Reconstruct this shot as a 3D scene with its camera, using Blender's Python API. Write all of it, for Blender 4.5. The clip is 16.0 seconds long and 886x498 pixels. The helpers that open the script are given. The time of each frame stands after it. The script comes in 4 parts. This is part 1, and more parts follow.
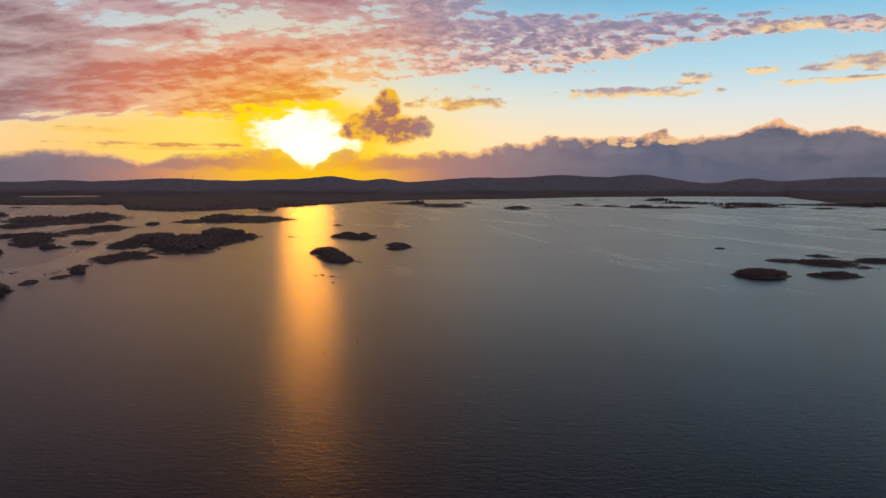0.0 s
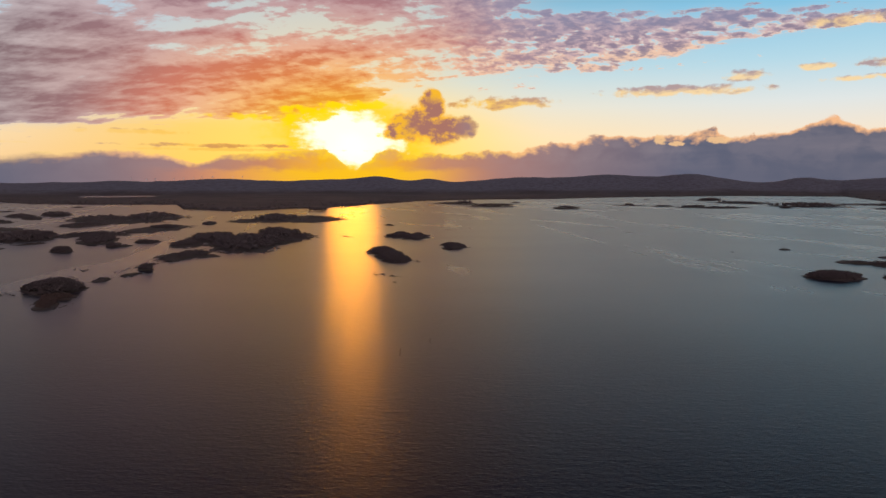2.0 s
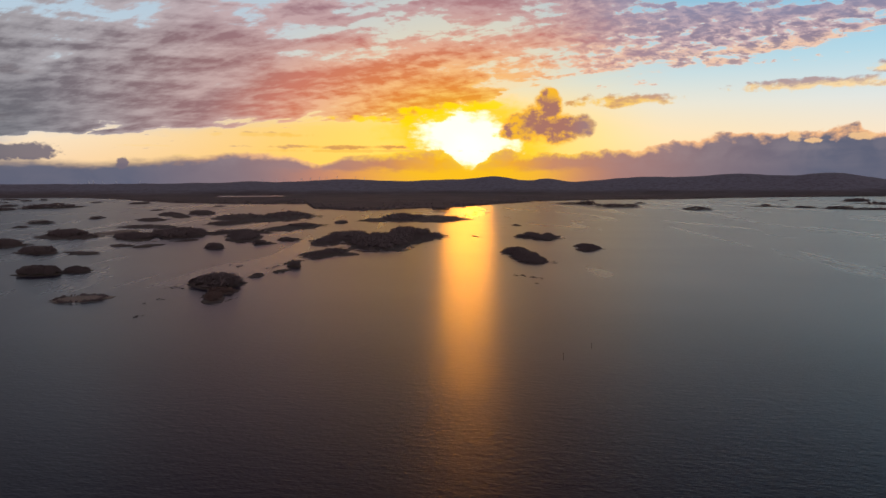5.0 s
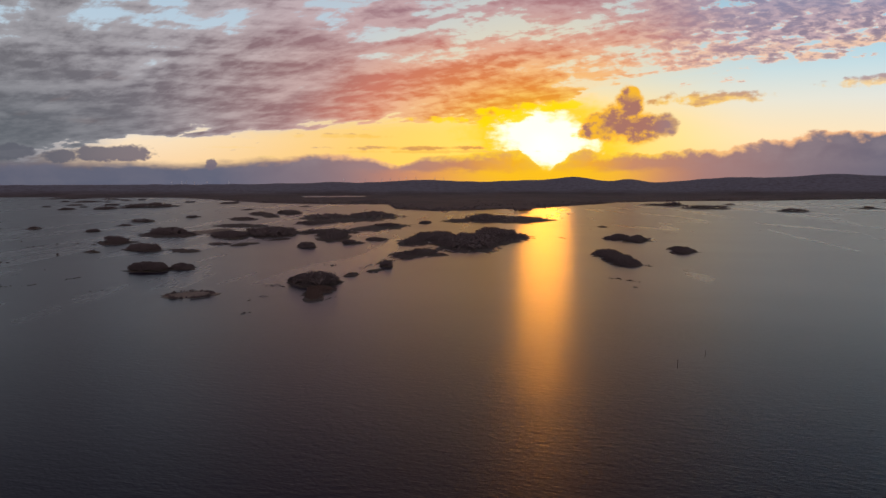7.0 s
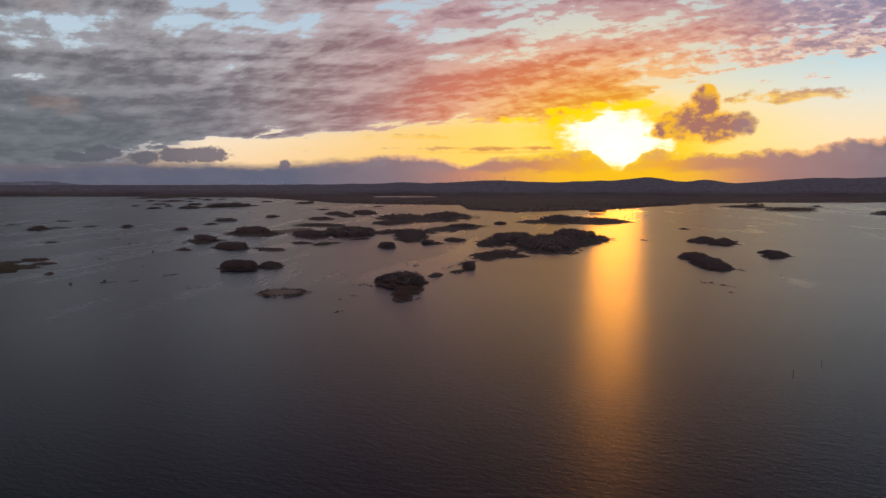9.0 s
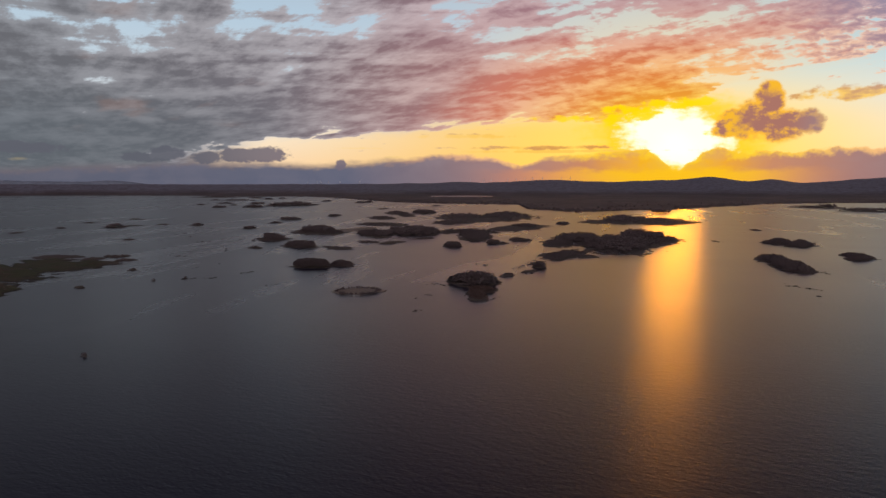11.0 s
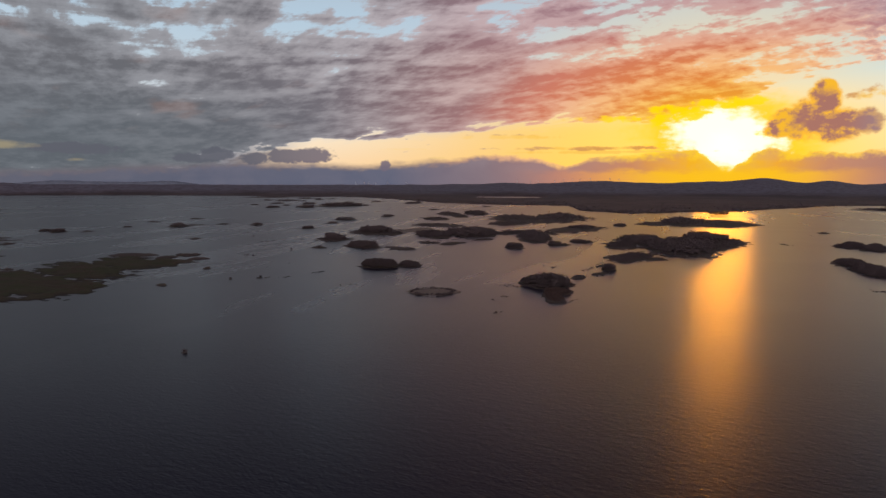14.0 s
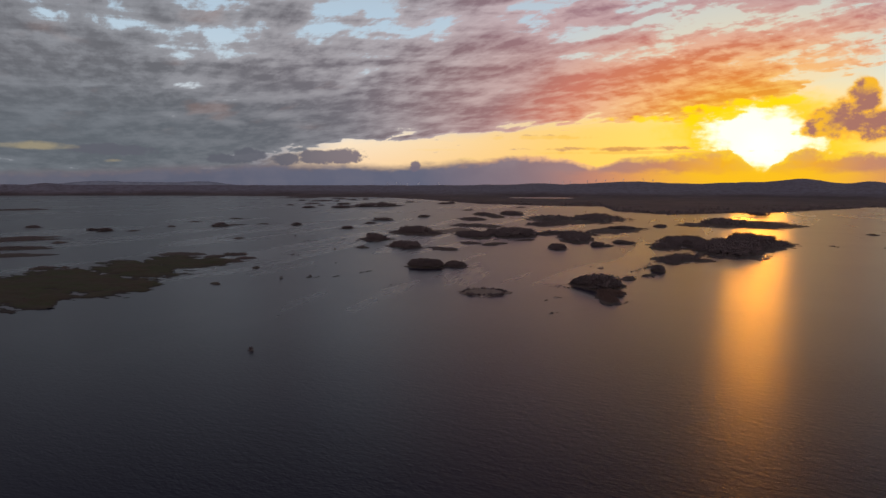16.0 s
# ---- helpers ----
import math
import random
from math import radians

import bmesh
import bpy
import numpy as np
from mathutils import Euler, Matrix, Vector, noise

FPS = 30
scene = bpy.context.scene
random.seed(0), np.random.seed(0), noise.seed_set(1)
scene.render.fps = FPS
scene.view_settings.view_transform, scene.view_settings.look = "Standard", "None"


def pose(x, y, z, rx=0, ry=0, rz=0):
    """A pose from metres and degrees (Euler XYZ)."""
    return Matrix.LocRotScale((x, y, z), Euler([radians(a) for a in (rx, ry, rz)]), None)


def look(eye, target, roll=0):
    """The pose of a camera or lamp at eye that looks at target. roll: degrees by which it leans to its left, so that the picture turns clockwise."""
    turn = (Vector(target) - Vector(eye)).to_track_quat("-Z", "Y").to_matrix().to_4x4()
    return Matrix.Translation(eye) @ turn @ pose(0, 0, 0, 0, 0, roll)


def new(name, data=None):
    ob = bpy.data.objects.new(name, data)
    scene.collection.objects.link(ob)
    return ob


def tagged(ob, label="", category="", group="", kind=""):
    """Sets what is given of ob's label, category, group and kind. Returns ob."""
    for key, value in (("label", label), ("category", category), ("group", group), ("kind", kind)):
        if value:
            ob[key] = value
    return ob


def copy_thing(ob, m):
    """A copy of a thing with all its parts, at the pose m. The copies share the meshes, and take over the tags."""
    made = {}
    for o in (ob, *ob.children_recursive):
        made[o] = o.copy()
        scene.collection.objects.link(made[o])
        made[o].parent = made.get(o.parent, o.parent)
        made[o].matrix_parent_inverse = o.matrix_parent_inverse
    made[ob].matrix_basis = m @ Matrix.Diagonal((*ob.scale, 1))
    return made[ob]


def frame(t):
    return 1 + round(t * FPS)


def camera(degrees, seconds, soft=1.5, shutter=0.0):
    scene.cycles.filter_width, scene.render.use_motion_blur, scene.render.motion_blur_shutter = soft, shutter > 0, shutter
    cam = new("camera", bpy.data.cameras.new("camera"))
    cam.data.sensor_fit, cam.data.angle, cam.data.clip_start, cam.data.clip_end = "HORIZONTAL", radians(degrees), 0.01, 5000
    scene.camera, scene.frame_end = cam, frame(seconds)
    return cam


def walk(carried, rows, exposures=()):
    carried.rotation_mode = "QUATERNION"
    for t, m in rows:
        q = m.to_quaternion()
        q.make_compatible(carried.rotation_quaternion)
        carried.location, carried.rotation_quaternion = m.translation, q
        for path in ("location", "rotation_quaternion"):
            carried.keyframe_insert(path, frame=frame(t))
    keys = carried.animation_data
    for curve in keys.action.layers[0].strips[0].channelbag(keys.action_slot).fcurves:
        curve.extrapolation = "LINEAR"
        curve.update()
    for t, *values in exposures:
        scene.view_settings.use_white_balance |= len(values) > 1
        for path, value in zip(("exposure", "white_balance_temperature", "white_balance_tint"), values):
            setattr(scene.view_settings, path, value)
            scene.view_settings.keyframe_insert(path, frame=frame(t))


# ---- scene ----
# ---- the camera: a drone sliding sideways over the lake and turning left ----
cam = camera(64.63, 16.0)
walk(cam, [
    (0.0, pose(0.00, 0.00, 60.00, 84.680, -0.070, -0.001)),
    (0.5, pose(-2.81, 0.41, 59.90, 84.697, -0.037, 0.571)),
    (1.0, pose(-5.58, 0.76, 59.83, 84.706, -0.006, 1.275)),
    (1.5, pose(-8.36, 1.08, 59.79, 84.701, 0.012, 2.261)),
    (2.0, pose(-11.18, 1.34, 59.76, 84.673, 0.027, 3.568)),
    (2.5, pose(-14.06, 1.54, 59.79, 84.662, 0.045, 5.078)),
    (3.0, pose(-16.96, 1.63, 59.87, 84.668, 0.064, 6.653)),
    (3.5, pose(-19.84, 1.75, 59.94, 84.668, 0.087, 8.229)),
    (4.0, pose(-22.70, 1.82, 59.98, 84.655, 0.108, 9.804)),
    (6.5, pose(-36.87, 1.04, 60.09, 84.744, 0.110, 17.611)),
    (7.0, pose(-39.53, 0.53, 60.23, 84.740, 0.093, 19.183)),
    (7.5, pose(-42.26, -0.10, 60.36, 84.748, 0.076, 20.707)),
    (8.0, pose(-45.01, -0.76, 60.48, 84.762, 0.053, 22.055)),
    (8.5, pose(-47.85, -1.51, 60.50, 84.772, 0.034, 23.405)),
    (9.0, pose(-50.76, -2.30, 60.49, 84.781, 0.013, 24.719)),
    (11.5, pose(-64.74, -7.72, 60.43, 84.742, -0.027, 29.928)),
    (12.0, pose(-67.43, -9.15, 60.44, 84.755, -0.046, 30.590)),
    (12.5, pose(-70.13, -10.62, 60.49, 84.781, -0.065, 31.154)),
    (13.0, pose(-72.67, -12.08, 60.49, 84.793, -0.091, 31.619)),
    (13.5, pose(-75.20, -13.63, 60.51, 84.802, -0.120, 32.116)),
    (14.0, pose(-77.80, -15.22, 60.54, 84.805, -0.148, 32.693)),
    (14.5, pose(-80.46, -16.82, 60.54, 84.810, -0.171, 33.271)),
    (15.0, pose(-83.10, -18.48, 60.51, 84.825, -0.182, 33.909)),
    (15.5, pose(-85.72, -20.18, 60.41, 84.837, -0.179, 34.526)),
    (16.0, pose(-88.38, -21.97, 60.30, 84.846, -0.172, 35.120)),
])

# ---- node helpers ----
def lin(r, g, b, k=1.0):
    """Linear colour from 0..255 display values."""
    out = []
    for c in (r, g, b):
        c /= 255
        out.append(k * (c / 12.92 if c <= 0.04045 else ((c + 0.055) / 1.055) ** 2.4))
    return (*out, 1.0)


class Val:
    """A socket with arithmetic."""

    def __init__(self, tree, sock):
        self.tree, self.sock = tree, sock

    def op(self, kind, other=None, third=None, swap=False):
        n = self.tree.nodes.new("ShaderNodeMath")
        n.operation = kind
        args = [self] + [a for a in (other, third) if a is not None]
        if swap:
            args[0], args[1] = args[1], args[0]
        for i, a in enumerate(args):
            put(self.tree, n.inputs[i], a)
        return Val(self.tree, n.outputs[0])

    def __add__(self, o): return self.op("ADD", o)
    def __radd__(self, o): return self.op("ADD", o)
    def __sub__(self, o): return self.op("SUBTRACT", o)
    def __rsub__(self, o): return self.op("SUBTRACT", o, swap=True)
    def __mul__(self, o): return self.op("MULTIPLY", o)
    def __rmul__(self, o): return self.op("MULTIPLY", o)
    def __truediv__(self, o): return self.op("DIVIDE", o)
    def __rtruediv__(self, o): return self.op("DIVIDE", o, swap=True)


def put(tree, socket, value):
    if isinstance(value, Val):
        tree.links.new(value.sock, socket)
    else:
        socket.default_value = value


def smooth(x, lo, hi, a=0.0, b=1.0):
    n = x.tree.nodes.new("ShaderNodeMapRange")
    n.interpolation_type = "SMOOTHSTEP"
    for name, v in (("Value", x), ("From Min", lo), ("From Max", hi), ("To Min", a), ("To Max", b)):
        put(x.tree, n.inputs[name], v)
    return Val(x.tree, n.outputs["Result"])


def ramp(x, stops, lo, hi, ease="LINEAR"):
    """Colour or value along x, from stops of (x, value)."""
    m = x.tree.nodes.new("ShaderNodeMapRange")
    for name, v in (("Value", x), ("From Min", lo), ("From Max", hi)):
        put(x.tree, m.inputs[name], v)
    n = x.tree.nodes.new("ShaderNodeValToRGB")
    n.color_ramp.interpolation = ease
    el = n.color_ramp.elements
    while len(el) < len(stops):
        el.new(1.0)
    for e, (p, v) in zip(el, stops):
        e.position = (p - lo) / (hi - lo)
    for e, (p, v) in zip(el, stops):
        e.color = v if isinstance(v, tuple) else (v, v, v, 1)
    x.tree.links.new(m.outputs[0], n.inputs[0])
    return Val(x.tree, n.outputs[0])


def mix(f, a, b, blend="MIX"):
    t = next(v.tree for v in (f, a, b) if isinstance(v, Val))
    n = t.nodes.new("ShaderNodeMix")
    n.data_type, n.blend_type = "RGBA", blend
    put(t, n.inputs[0], f), put(t, n.inputs[6], a), put(t, n.inputs[7], b)
    return Val(t, n.outputs[2])


def vec(x, y, z=0.0):
    t = next(v.tree for v in (x, y, z) if isinstance(v, Val))
    n = t.nodes.new("ShaderNodeCombineXYZ")
    for i, v in enumerate((x, y, z)):
        put(t, n.inputs[i], v)
    return Val(t, n.outputs[0])


def fbm(v, scale, detail=4.0, rough=0.5, bend=0.0):
    n = v.tree.nodes.new("ShaderNodeTexNoise")
    for name, a in (("Vector", v), ("Scale", scale), ("Detail", detail), ("Roughness", rough), ("Distortion", bend)):
        put(v.tree, n.inputs[name], a)
    return Val(v.tree, n.outputs[0])


# ---- sky: a low sun behind broken cloud ----
SUN_AZ, SUN_EL = -10.9, 1.9
world = bpy.data.worlds.new("sky")
scene.world = world
world.use_nodes = True
wt = world.node_tree
wt.nodes.clear()


def build_sky():
    tc = wt.nodes.new("ShaderNodeTexCoord")
    sep = wt.nodes.new("ShaderNodeSeparateXYZ")
    wt.links.new(tc.outputs["Generated"], sep.inputs[0])
    x, y, z = (Val(wt, sep.outputs[i]) for i in range(3))
    az = x.op("ARCTAN2", y) * 57.2958
    el = z.op("MAXIMUM", 0.0).op("ARCSINE") * 57.2958
    k = 1.0 / (z.op("MAXIMUM", 0.0) + 0.10)
    u, v = x * k, y * k
    # rows of the cloud deck run along this bearing
    ca, sa = math.cos(radians(-62)), math.sin(radians(-62))
    deck_p = vec((u * ca - v * sa) * 1.0 + 3.7, (u * sa + v * ca) * 0.42 + 1.9)
    flat_p = vec(az * 0.1, el * 0.26)
    lump_p = vec(az * 0.1, el * 0.13)
    daz, de = az - SUN_AZ, el - SUN_EL
    near = (daz * daz * 0.42 + de * de).op("SQRT")          # stretched sideways
    tint = (daz * daz * 0.55 + de * de * 1.5).op("SQRT")

    def blob(a0, e0, ra, re):
        return 1.0 - ((az - a0) / ra) * ((az - a0) / ra) - ((el - e0) / re) * ((el - e0) / re)

    def blobs(rows):
        out = None
        for r in rows:
            b = blob(*r)
            out = b if out is None else out.op("MAXIMUM", b)
        return out

    curl = fbm(lump_p, 4.2, 5.0, 0.55, 0.4)
    curl2 = fbm(lump_p, 11.0, 4.0, 0.55)
    thin = fbm(flat_p, 5.0, 6.0, 0.58)
    wisp = fbm(vec(az * 0.055 + 2.0, el * 0.42), 1.5, 5.0, 0.55)

    tilt = el - 3.6 + daz * 0.16
    core = (daz * daz * 0.3 + tilt * tilt * 0.9).op("SQRT") + (thin - 0.5) * 2.2 + (curl2 - 0.5) * 1.4
    # clear sky
    clear = ramp(el, [(0, lin(250, 206, 156)), (3.5, lin(246, 228, 204)), (6, lin(222, 228, 228)), (9, lin(178, 215, 231)),
                      (13, lin(128, 193, 226)), (19, lin(84, 112, 140)), (30, lin(52, 62, 82)), (90, lin(40, 46, 62))], 0, 90)
    clear = mix(smooth(near, 24, 7, 0, 0.9) * smooth(el, 9, 4, 0.3, 1.0) * smooth(az, 6, -8, 0.3, 1.0), clear, mix(smooth(az, -12, -34), lin(255, 216, 78), lin(244, 194, 92)))
    nish = wt.nodes.new("ShaderNodeTexSky")
    nish.sky_type, nish.sun_disc = "NISHITA", False
    nish.sun_elevation, nish.sun_rotation = radians(SUN_EL), radians(SUN_AZ)
    clear = mix(1.0, clear, mix(1.0, Val(wt, nish.outputs[0]), (0.008, 0.008, 0.008, 1), "MULTIPLY"), "ADD")
    clear = mix(smooth(az, -43, -50) * smooth(el, 7, 4), clear, lin(120, 116, 122))
    # the hidden sun's own glare, far brighter than the film can hold
    clear = mix(smooth(core, 4.6, 2.2), clear, (1.5, 0.68, 0.025, 1))
    clear = mix(smooth(core, 2.6, 1.4), clear, (1.7, 1.25, 0.93, 1))
    clear = mix(smooth((daz * daz * 0.55 + (el - 3.0) * (el - 3.0)).op("SQRT") + (curl - 0.5) * 1.2, 1.6, 0.4), clear, (5.0, 2.2, 1.0, 1))

    # the altocumulus deck
    big = fbm(deck_p, 1.5, 2.0, 0.5)
    relief = fbm(deck_p, 11.0, 6.0, 0.6)
    streak = fbm(vec(az * 0.05 + 1.0, (el - az * 0.035) * 0.36), 2.2, 6.0, 0.58, 0.3)
    lumps = fbm(vec(az * 0.1 + el * 0.05, el * 0.25), 7.5, 6.0, 0.6, 0.3)
    fine = fbm(deck_p, 4.6, 7.0, 0.58, 0.25)
    sunward = wt.nodes.new("ShaderNodeVectorMath")
    put(wt, sunward.inputs[0], deck_p)
    sunward.inputs[1].default_value = (0.035, 0.039, 0.0)
    lightside = fine - fbm(Val(wt, sunward.outputs[0]), 4.6, 7.0, 0.58, 0.25)
    right = smooth(az, -8, 4)
    dens = (big - 0.5) * 0.2 + (streak - 0.5) * smooth(az, 2, -10, 0.2, 0.75) + (relief - 0.5) * smooth(el, 4, 10, 0.05, 0.4) + (fine - 0.5) * (0.8 + smooth(el, 8, 13, 0.0, 0.5) - right * 0.35 - smooth(az, -34, -16) * 0.1) + (wisp - 0.5) * 0.5 + (lumps - 0.5) * (right * 0.75 + smooth(az, -34, -16) * 0.5)
    low_edge = ramp(az, [(-80, -0.1), (-64, 0.0), (-56, 0.03), (-51, 0.14), (-47, 0.25), (-42, 0.34), (-32, 0.41), (-25, 0.48), (-19, 0.55), (-16, 0.49), (-12, 0.55),
                         (-9, 0.62), (-6.5, 0.76), (-3, 0.82), (4, 0.8), (8, 0.86), (14, 0.93), (20, 1.0), (28, 1.07)], -80, 40) * 10.0
    up_edge = ramp(az, [(-80, 1.0), (-10, 1.0), (-4, 0.62), (1, 0.5), (8, 0.455), (16, 0.43), (22, 0.415), (27, 0.405), (30, 0.38), (40, 0.34)], -80, 40) * 30.0 + smooth(az, 36, 60, 0, 70)
    edge_n = (wisp - 0.5) * 2.4 + (fine - 0.5) * 2.2
    cover = smooth(el + edge_n - low_edge, -0.4, 0.8) * smooth(up_edge - el + edge_n, -0.8, 1.2)
    bias = ramp(az, [(-80, 0.29), (-45, 0.28), (-26, 0.27), (-14, 0.25), (-5, 0.12), (6, 0.13), (14, 0.17), (20, 0.2), (27, 0.15), (40, -0.1)], -80, 40) + smooth(az, 36, 60, 0, 0.32)
    breaks = smooth(el, 8.0, 13.0, 0.0, 0.19) * smooth(az, -4, -14) * smooth(az, -66, -50, 0.55, 1.0)
    breaks = breaks + blob(-46, 12.4, 8.5, 2.6).op("MAXIMUM", 0.0) * 0.09 + blob(-8.5, 8.6, 3.2, 1.0).op("MAXIMUM", 0.0) * 0.1
    d2 = dens + bias - breaks + (cover - 1.0) * 0.5
    alpha = smooth(d2, -0.05, 0.085)
    thick = smooth(d2, 0.03, 0.4)
    lit = ramp(tint, [(0, lin(255, 222, 40)), (5.2, lin(255, 204, 70)), (8, lin(250, 190, 120)), (11, lin(236, 180, 148)), (15, lin(204, 168, 162)),
                      (24, lin(206, 196, 200)), (37, lin(172, 172, 178)), (60, lin(126, 122, 126))], 0, 60)
    dark = ramp(tint, [(0, lin(250, 196, 10)), (5, lin(242, 168, 40)), (7, lin(232, 142, 62)), (9, lin(222, 130, 78)), (12.4, lin(204, 124, 104)),
                       (16, lin(160, 116, 116)), (24, lin(126, 109, 115)), (34, lin(106, 101, 104)), (60, lin(96, 93, 97))], 0, 60)
    deck = mix((thick * smooth(relief, 0.32, 0.6, 0.6, 1.0) + (lumps - 0.5) * smooth(az, -36, -16, 0, 1.1) + (streak - 0.5) * smooth(az, -2, -14, 0, 1.3) * smooth(az, -50, -24, 0.4, 1.0) - lightside * smooth(tint, 12, 28, 2.4, 1.0)).op("MINIMUM", 1.0).op("MAXIMUM", 0.0), lit, dark)
    deck = mix(smooth(el, 9, 14, 0, 0.3) * smooth(near, 26, 12), deck, lin(168, 138, 160))
    deck = mix(smooth(az, -24, -46, 0, 0.45), deck, lin(106, 113, 122))
    deck = mix(smooth(az, -32, -52, 0, 0.65) * smooth(el, 10, 3), deck, lin(88, 97, 105))
    deck = mix(smooth(az, -6, 6) * smooth(d2, 0.14, 0.0), deck, lin(244, 214, 194))
    fleck = fbm(vec(az * 0.1 + el * 0.05, el * 0.25 + 0.03), 9.0, 6.0, 0.62, 0.3) + (lumps - 0.5) * 0.7
    deck = mix(smooth(az, -6, 8, 0, 0.9) * smooth(d2 - lightside * 0.5, 0.0, 0.12), deck, lin(204, 176, 182))
    deck = mix(smooth(az, -6, 8, 0, 0.75) * smooth(d2, 0.02, 0.18) * smooth(fleck, 0.40, 0.62), deck, lin(122, 114, 138))
    rise = (el - low_edge) / (up_edge - low_edge).op("MAXIMUM", 1.0)
    deck = mix(right * smooth(rise + (lumps - 0.5) * 0.8, 0.42, 0.1, 0, 0.7) * smooth(fleck, 0.6, 0.45, 0.25, 1.0), deck, lin(252, 208, 172))
    deck = mix(right * smooth(rise + (lumps - 0.5) * 0.8, 0.4, 0.9, 0, 0.6), deck, lin(138, 142, 172))
    # unseen deck behind the camera, brightened to fill trees and hills with light
    deck = mix(smooth(y, 0.0, -0.5, 0, 0.9), deck, lin(205, 184, 190))
    emb = smooth(fbm(deck_p, 2.6, 3.0, 0.5), 0.56, 0.7) * smooth(near, 16, 24) * smooth(el, 3, 6)
    deck = mix(emb * 0.16 * smooth(wisp, 0.4, 0.6), deck, lin(186, 132, 104))
    veil = mix(smooth(near, 6, 16), lin(252, 222, 170), lin(204, 206, 214))
    under = mix(cover * smooth(az, 2, -8, 0.25, 0.6), clear, veil)
    sky = mix(alpha * smooth(core, 1.6, 2.6, 0.0, 1.0), mix(smooth(core, 2.6, 3.8), clear, under), deck)
    # unseen sky above the view, darkened so that the water reflects less light
    sky = mix(smooth(el, 14.4, 18, 0, 0.93) * smooth(y, -0.3, 0.2), sky, lin(40, 40, 61))

    # sunlit yellow tatters along the deck's edge
    tat = blobs(((-14.2, 5.6, 2.8, 0.75), (-11.0, 6.2, 3.4, 0.45), (-15.6, 4.9, 0.9, 0.6), (-20, 5.2, 3.0, 0.3), (-8.2, 3.9, 0.8, 0.35)))
    sky = mix(smooth(tat * 0.75 + (thin - 0.5) * 3.6 + (curl - 0.5) * 2.0 + (curl2 - 0.5) * 2.2, 0.0, 0.8) * 0.9, sky, mix(smooth(near, 5, 10), lin(255, 214, 0, 1.1), lin(248, 192, 80)))

    # flat cloudlets in the clear part
    rows = ((1.2, 6.4, 5.2, 0.6), (15, 7.0, 7, 0.5), (19.5, 7.9, 2.2, 0.5), (24, 8.3, 1.5, 0.3), (30.5, 8.4, 4.0, 0.7), (29, 7.3, 6, 0.25),
            (-27, 3.9, 4.5, 0.25), (-21, 2.95, 8, 0.18), (26, 11.2, 3.2, 0.5), (-19, 2.65, 9, 0.15), (-36, 2.9, 2.0, 0.12), (-33, 2.2, 1.2, 0.1))
    flats = blobs(rows)
    under_lit = flats - blobs([(a0, e0 + 0.3, ra, re) for a0, e0, ra, re in rows])
    fm = smooth(flats + (thin - 0.5) * 3.2 + (curl2 - 0.5) * 2.2, 0.1, 0.9) * smooth(flats, -1.2, -0.2)
    flat_c = mix(smooth(thin - under_lit * 0.12, 0.38, 0.62), mix(smooth(near, 8, 18), lin(252, 200, 90), lin(252, 216, 158)), mix(smooth(near, 5, 16), lin(214, 150, 80), lin(176, 146, 146)))
    sky = mix(fm * 0.9, sky, flat_c)

    # the standing puff beside the sun
    puff = blobs(((-5.2, 4.9, 1.9, 1.5), (-6.3, 4.6, 1.8, 1.2), (-4.5, 6.0, 1.15, 1.6), (-3.7, 4.3, 2.0, 1.3), (-1.8, 4.5, 1.1, 0.95), (-7.2, 4.0, 1.4, 0.5), (-4.3, 7.0, 0.7, 0.6)))
    curl3 = fbm(lump_p, 26.0, 4.0, 0.6)
    pf = puff + (curl - 0.5) * 1.4 + (curl2 - 0.5) * 0.95 + (curl3 - 0.5) * 0.45
    pm = smooth(pf, -0.2, 0.42) * smooth(puff, -0.9, -0.3)
    puff_c = mix(smooth(pf + (curl2 - 0.5) * 1.6 + (curl3 - 0.5) * 0.8, 0.1, 0.95), lin(255, 188, 60), lin(172, 118, 104))
    puff_c = mix((smooth(az, -5.2, -7.2) + smooth(el, 6.2, 7.2)).op("MINIMUM", 1.0) * smooth(curl2, 0.66, 0.44), puff_c, lin(250, 186, 50))
    puff_c = mix(smooth(az, -3.5, -1.0, 0, 0.6), puff_c, lin(156, 134, 140))
    sky = mix(pm, sky, puff_c)

    # low banks of cumulus along the horizon
    top = ramp(az, [(-80, 0.02), (-54, 0.14), (-48, 0.17), (-40, 0.16), (-35, 0.17), (-32, 0.21), (-28.5, 0.255), (-25, 0.225), (-22.6, 0.15), (-21.2, 0.235), (-15, 0.25),
                    (-13, 0.27), (-12, 0.2), (-11.1, 0.11), (-10.6, 0.11), (-9.6, 0.2), (-8.4, 0.27), (-3.9, 0.235), (3, 0.28), (9.8, 0.385), (14.2, 0.36), (17.5, 0.41), (18.4, 0.34),
                    (22.4, 0.375), (25.3, 0.5), (27.3, 0.38), (29.7, 0.41), (33, 0.35), (40, 0.3)], -80, 40) * 10.0
    lobed = smooth(az, -15, -9, 0.25, 1.0)
    disp = ((curl - 0.5) * 1.2 + (curl2 - 0.5) * 0.7 + (curl3 - 0.5) * 0.15) * lobed + ((wisp - 0.5) * 1.6 + (thin - 0.5) * 0.9) * (1.0 - lobed)
    gap = top + disp - el
    soft = smooth(az, -26, -40, 0.0, 0.35)
    bank_m = smooth(gap, -0.08 - soft, 0.14 + soft)
    inner = smooth(gap + (curl - 0.5) * 1.2 + (curl2 - 0.5) * 0.6, 0.0, 0.6)
    rim_c = mix(smooth(near, 2.5, 11), lin(255, 205, 50), lin(244, 186, 138))
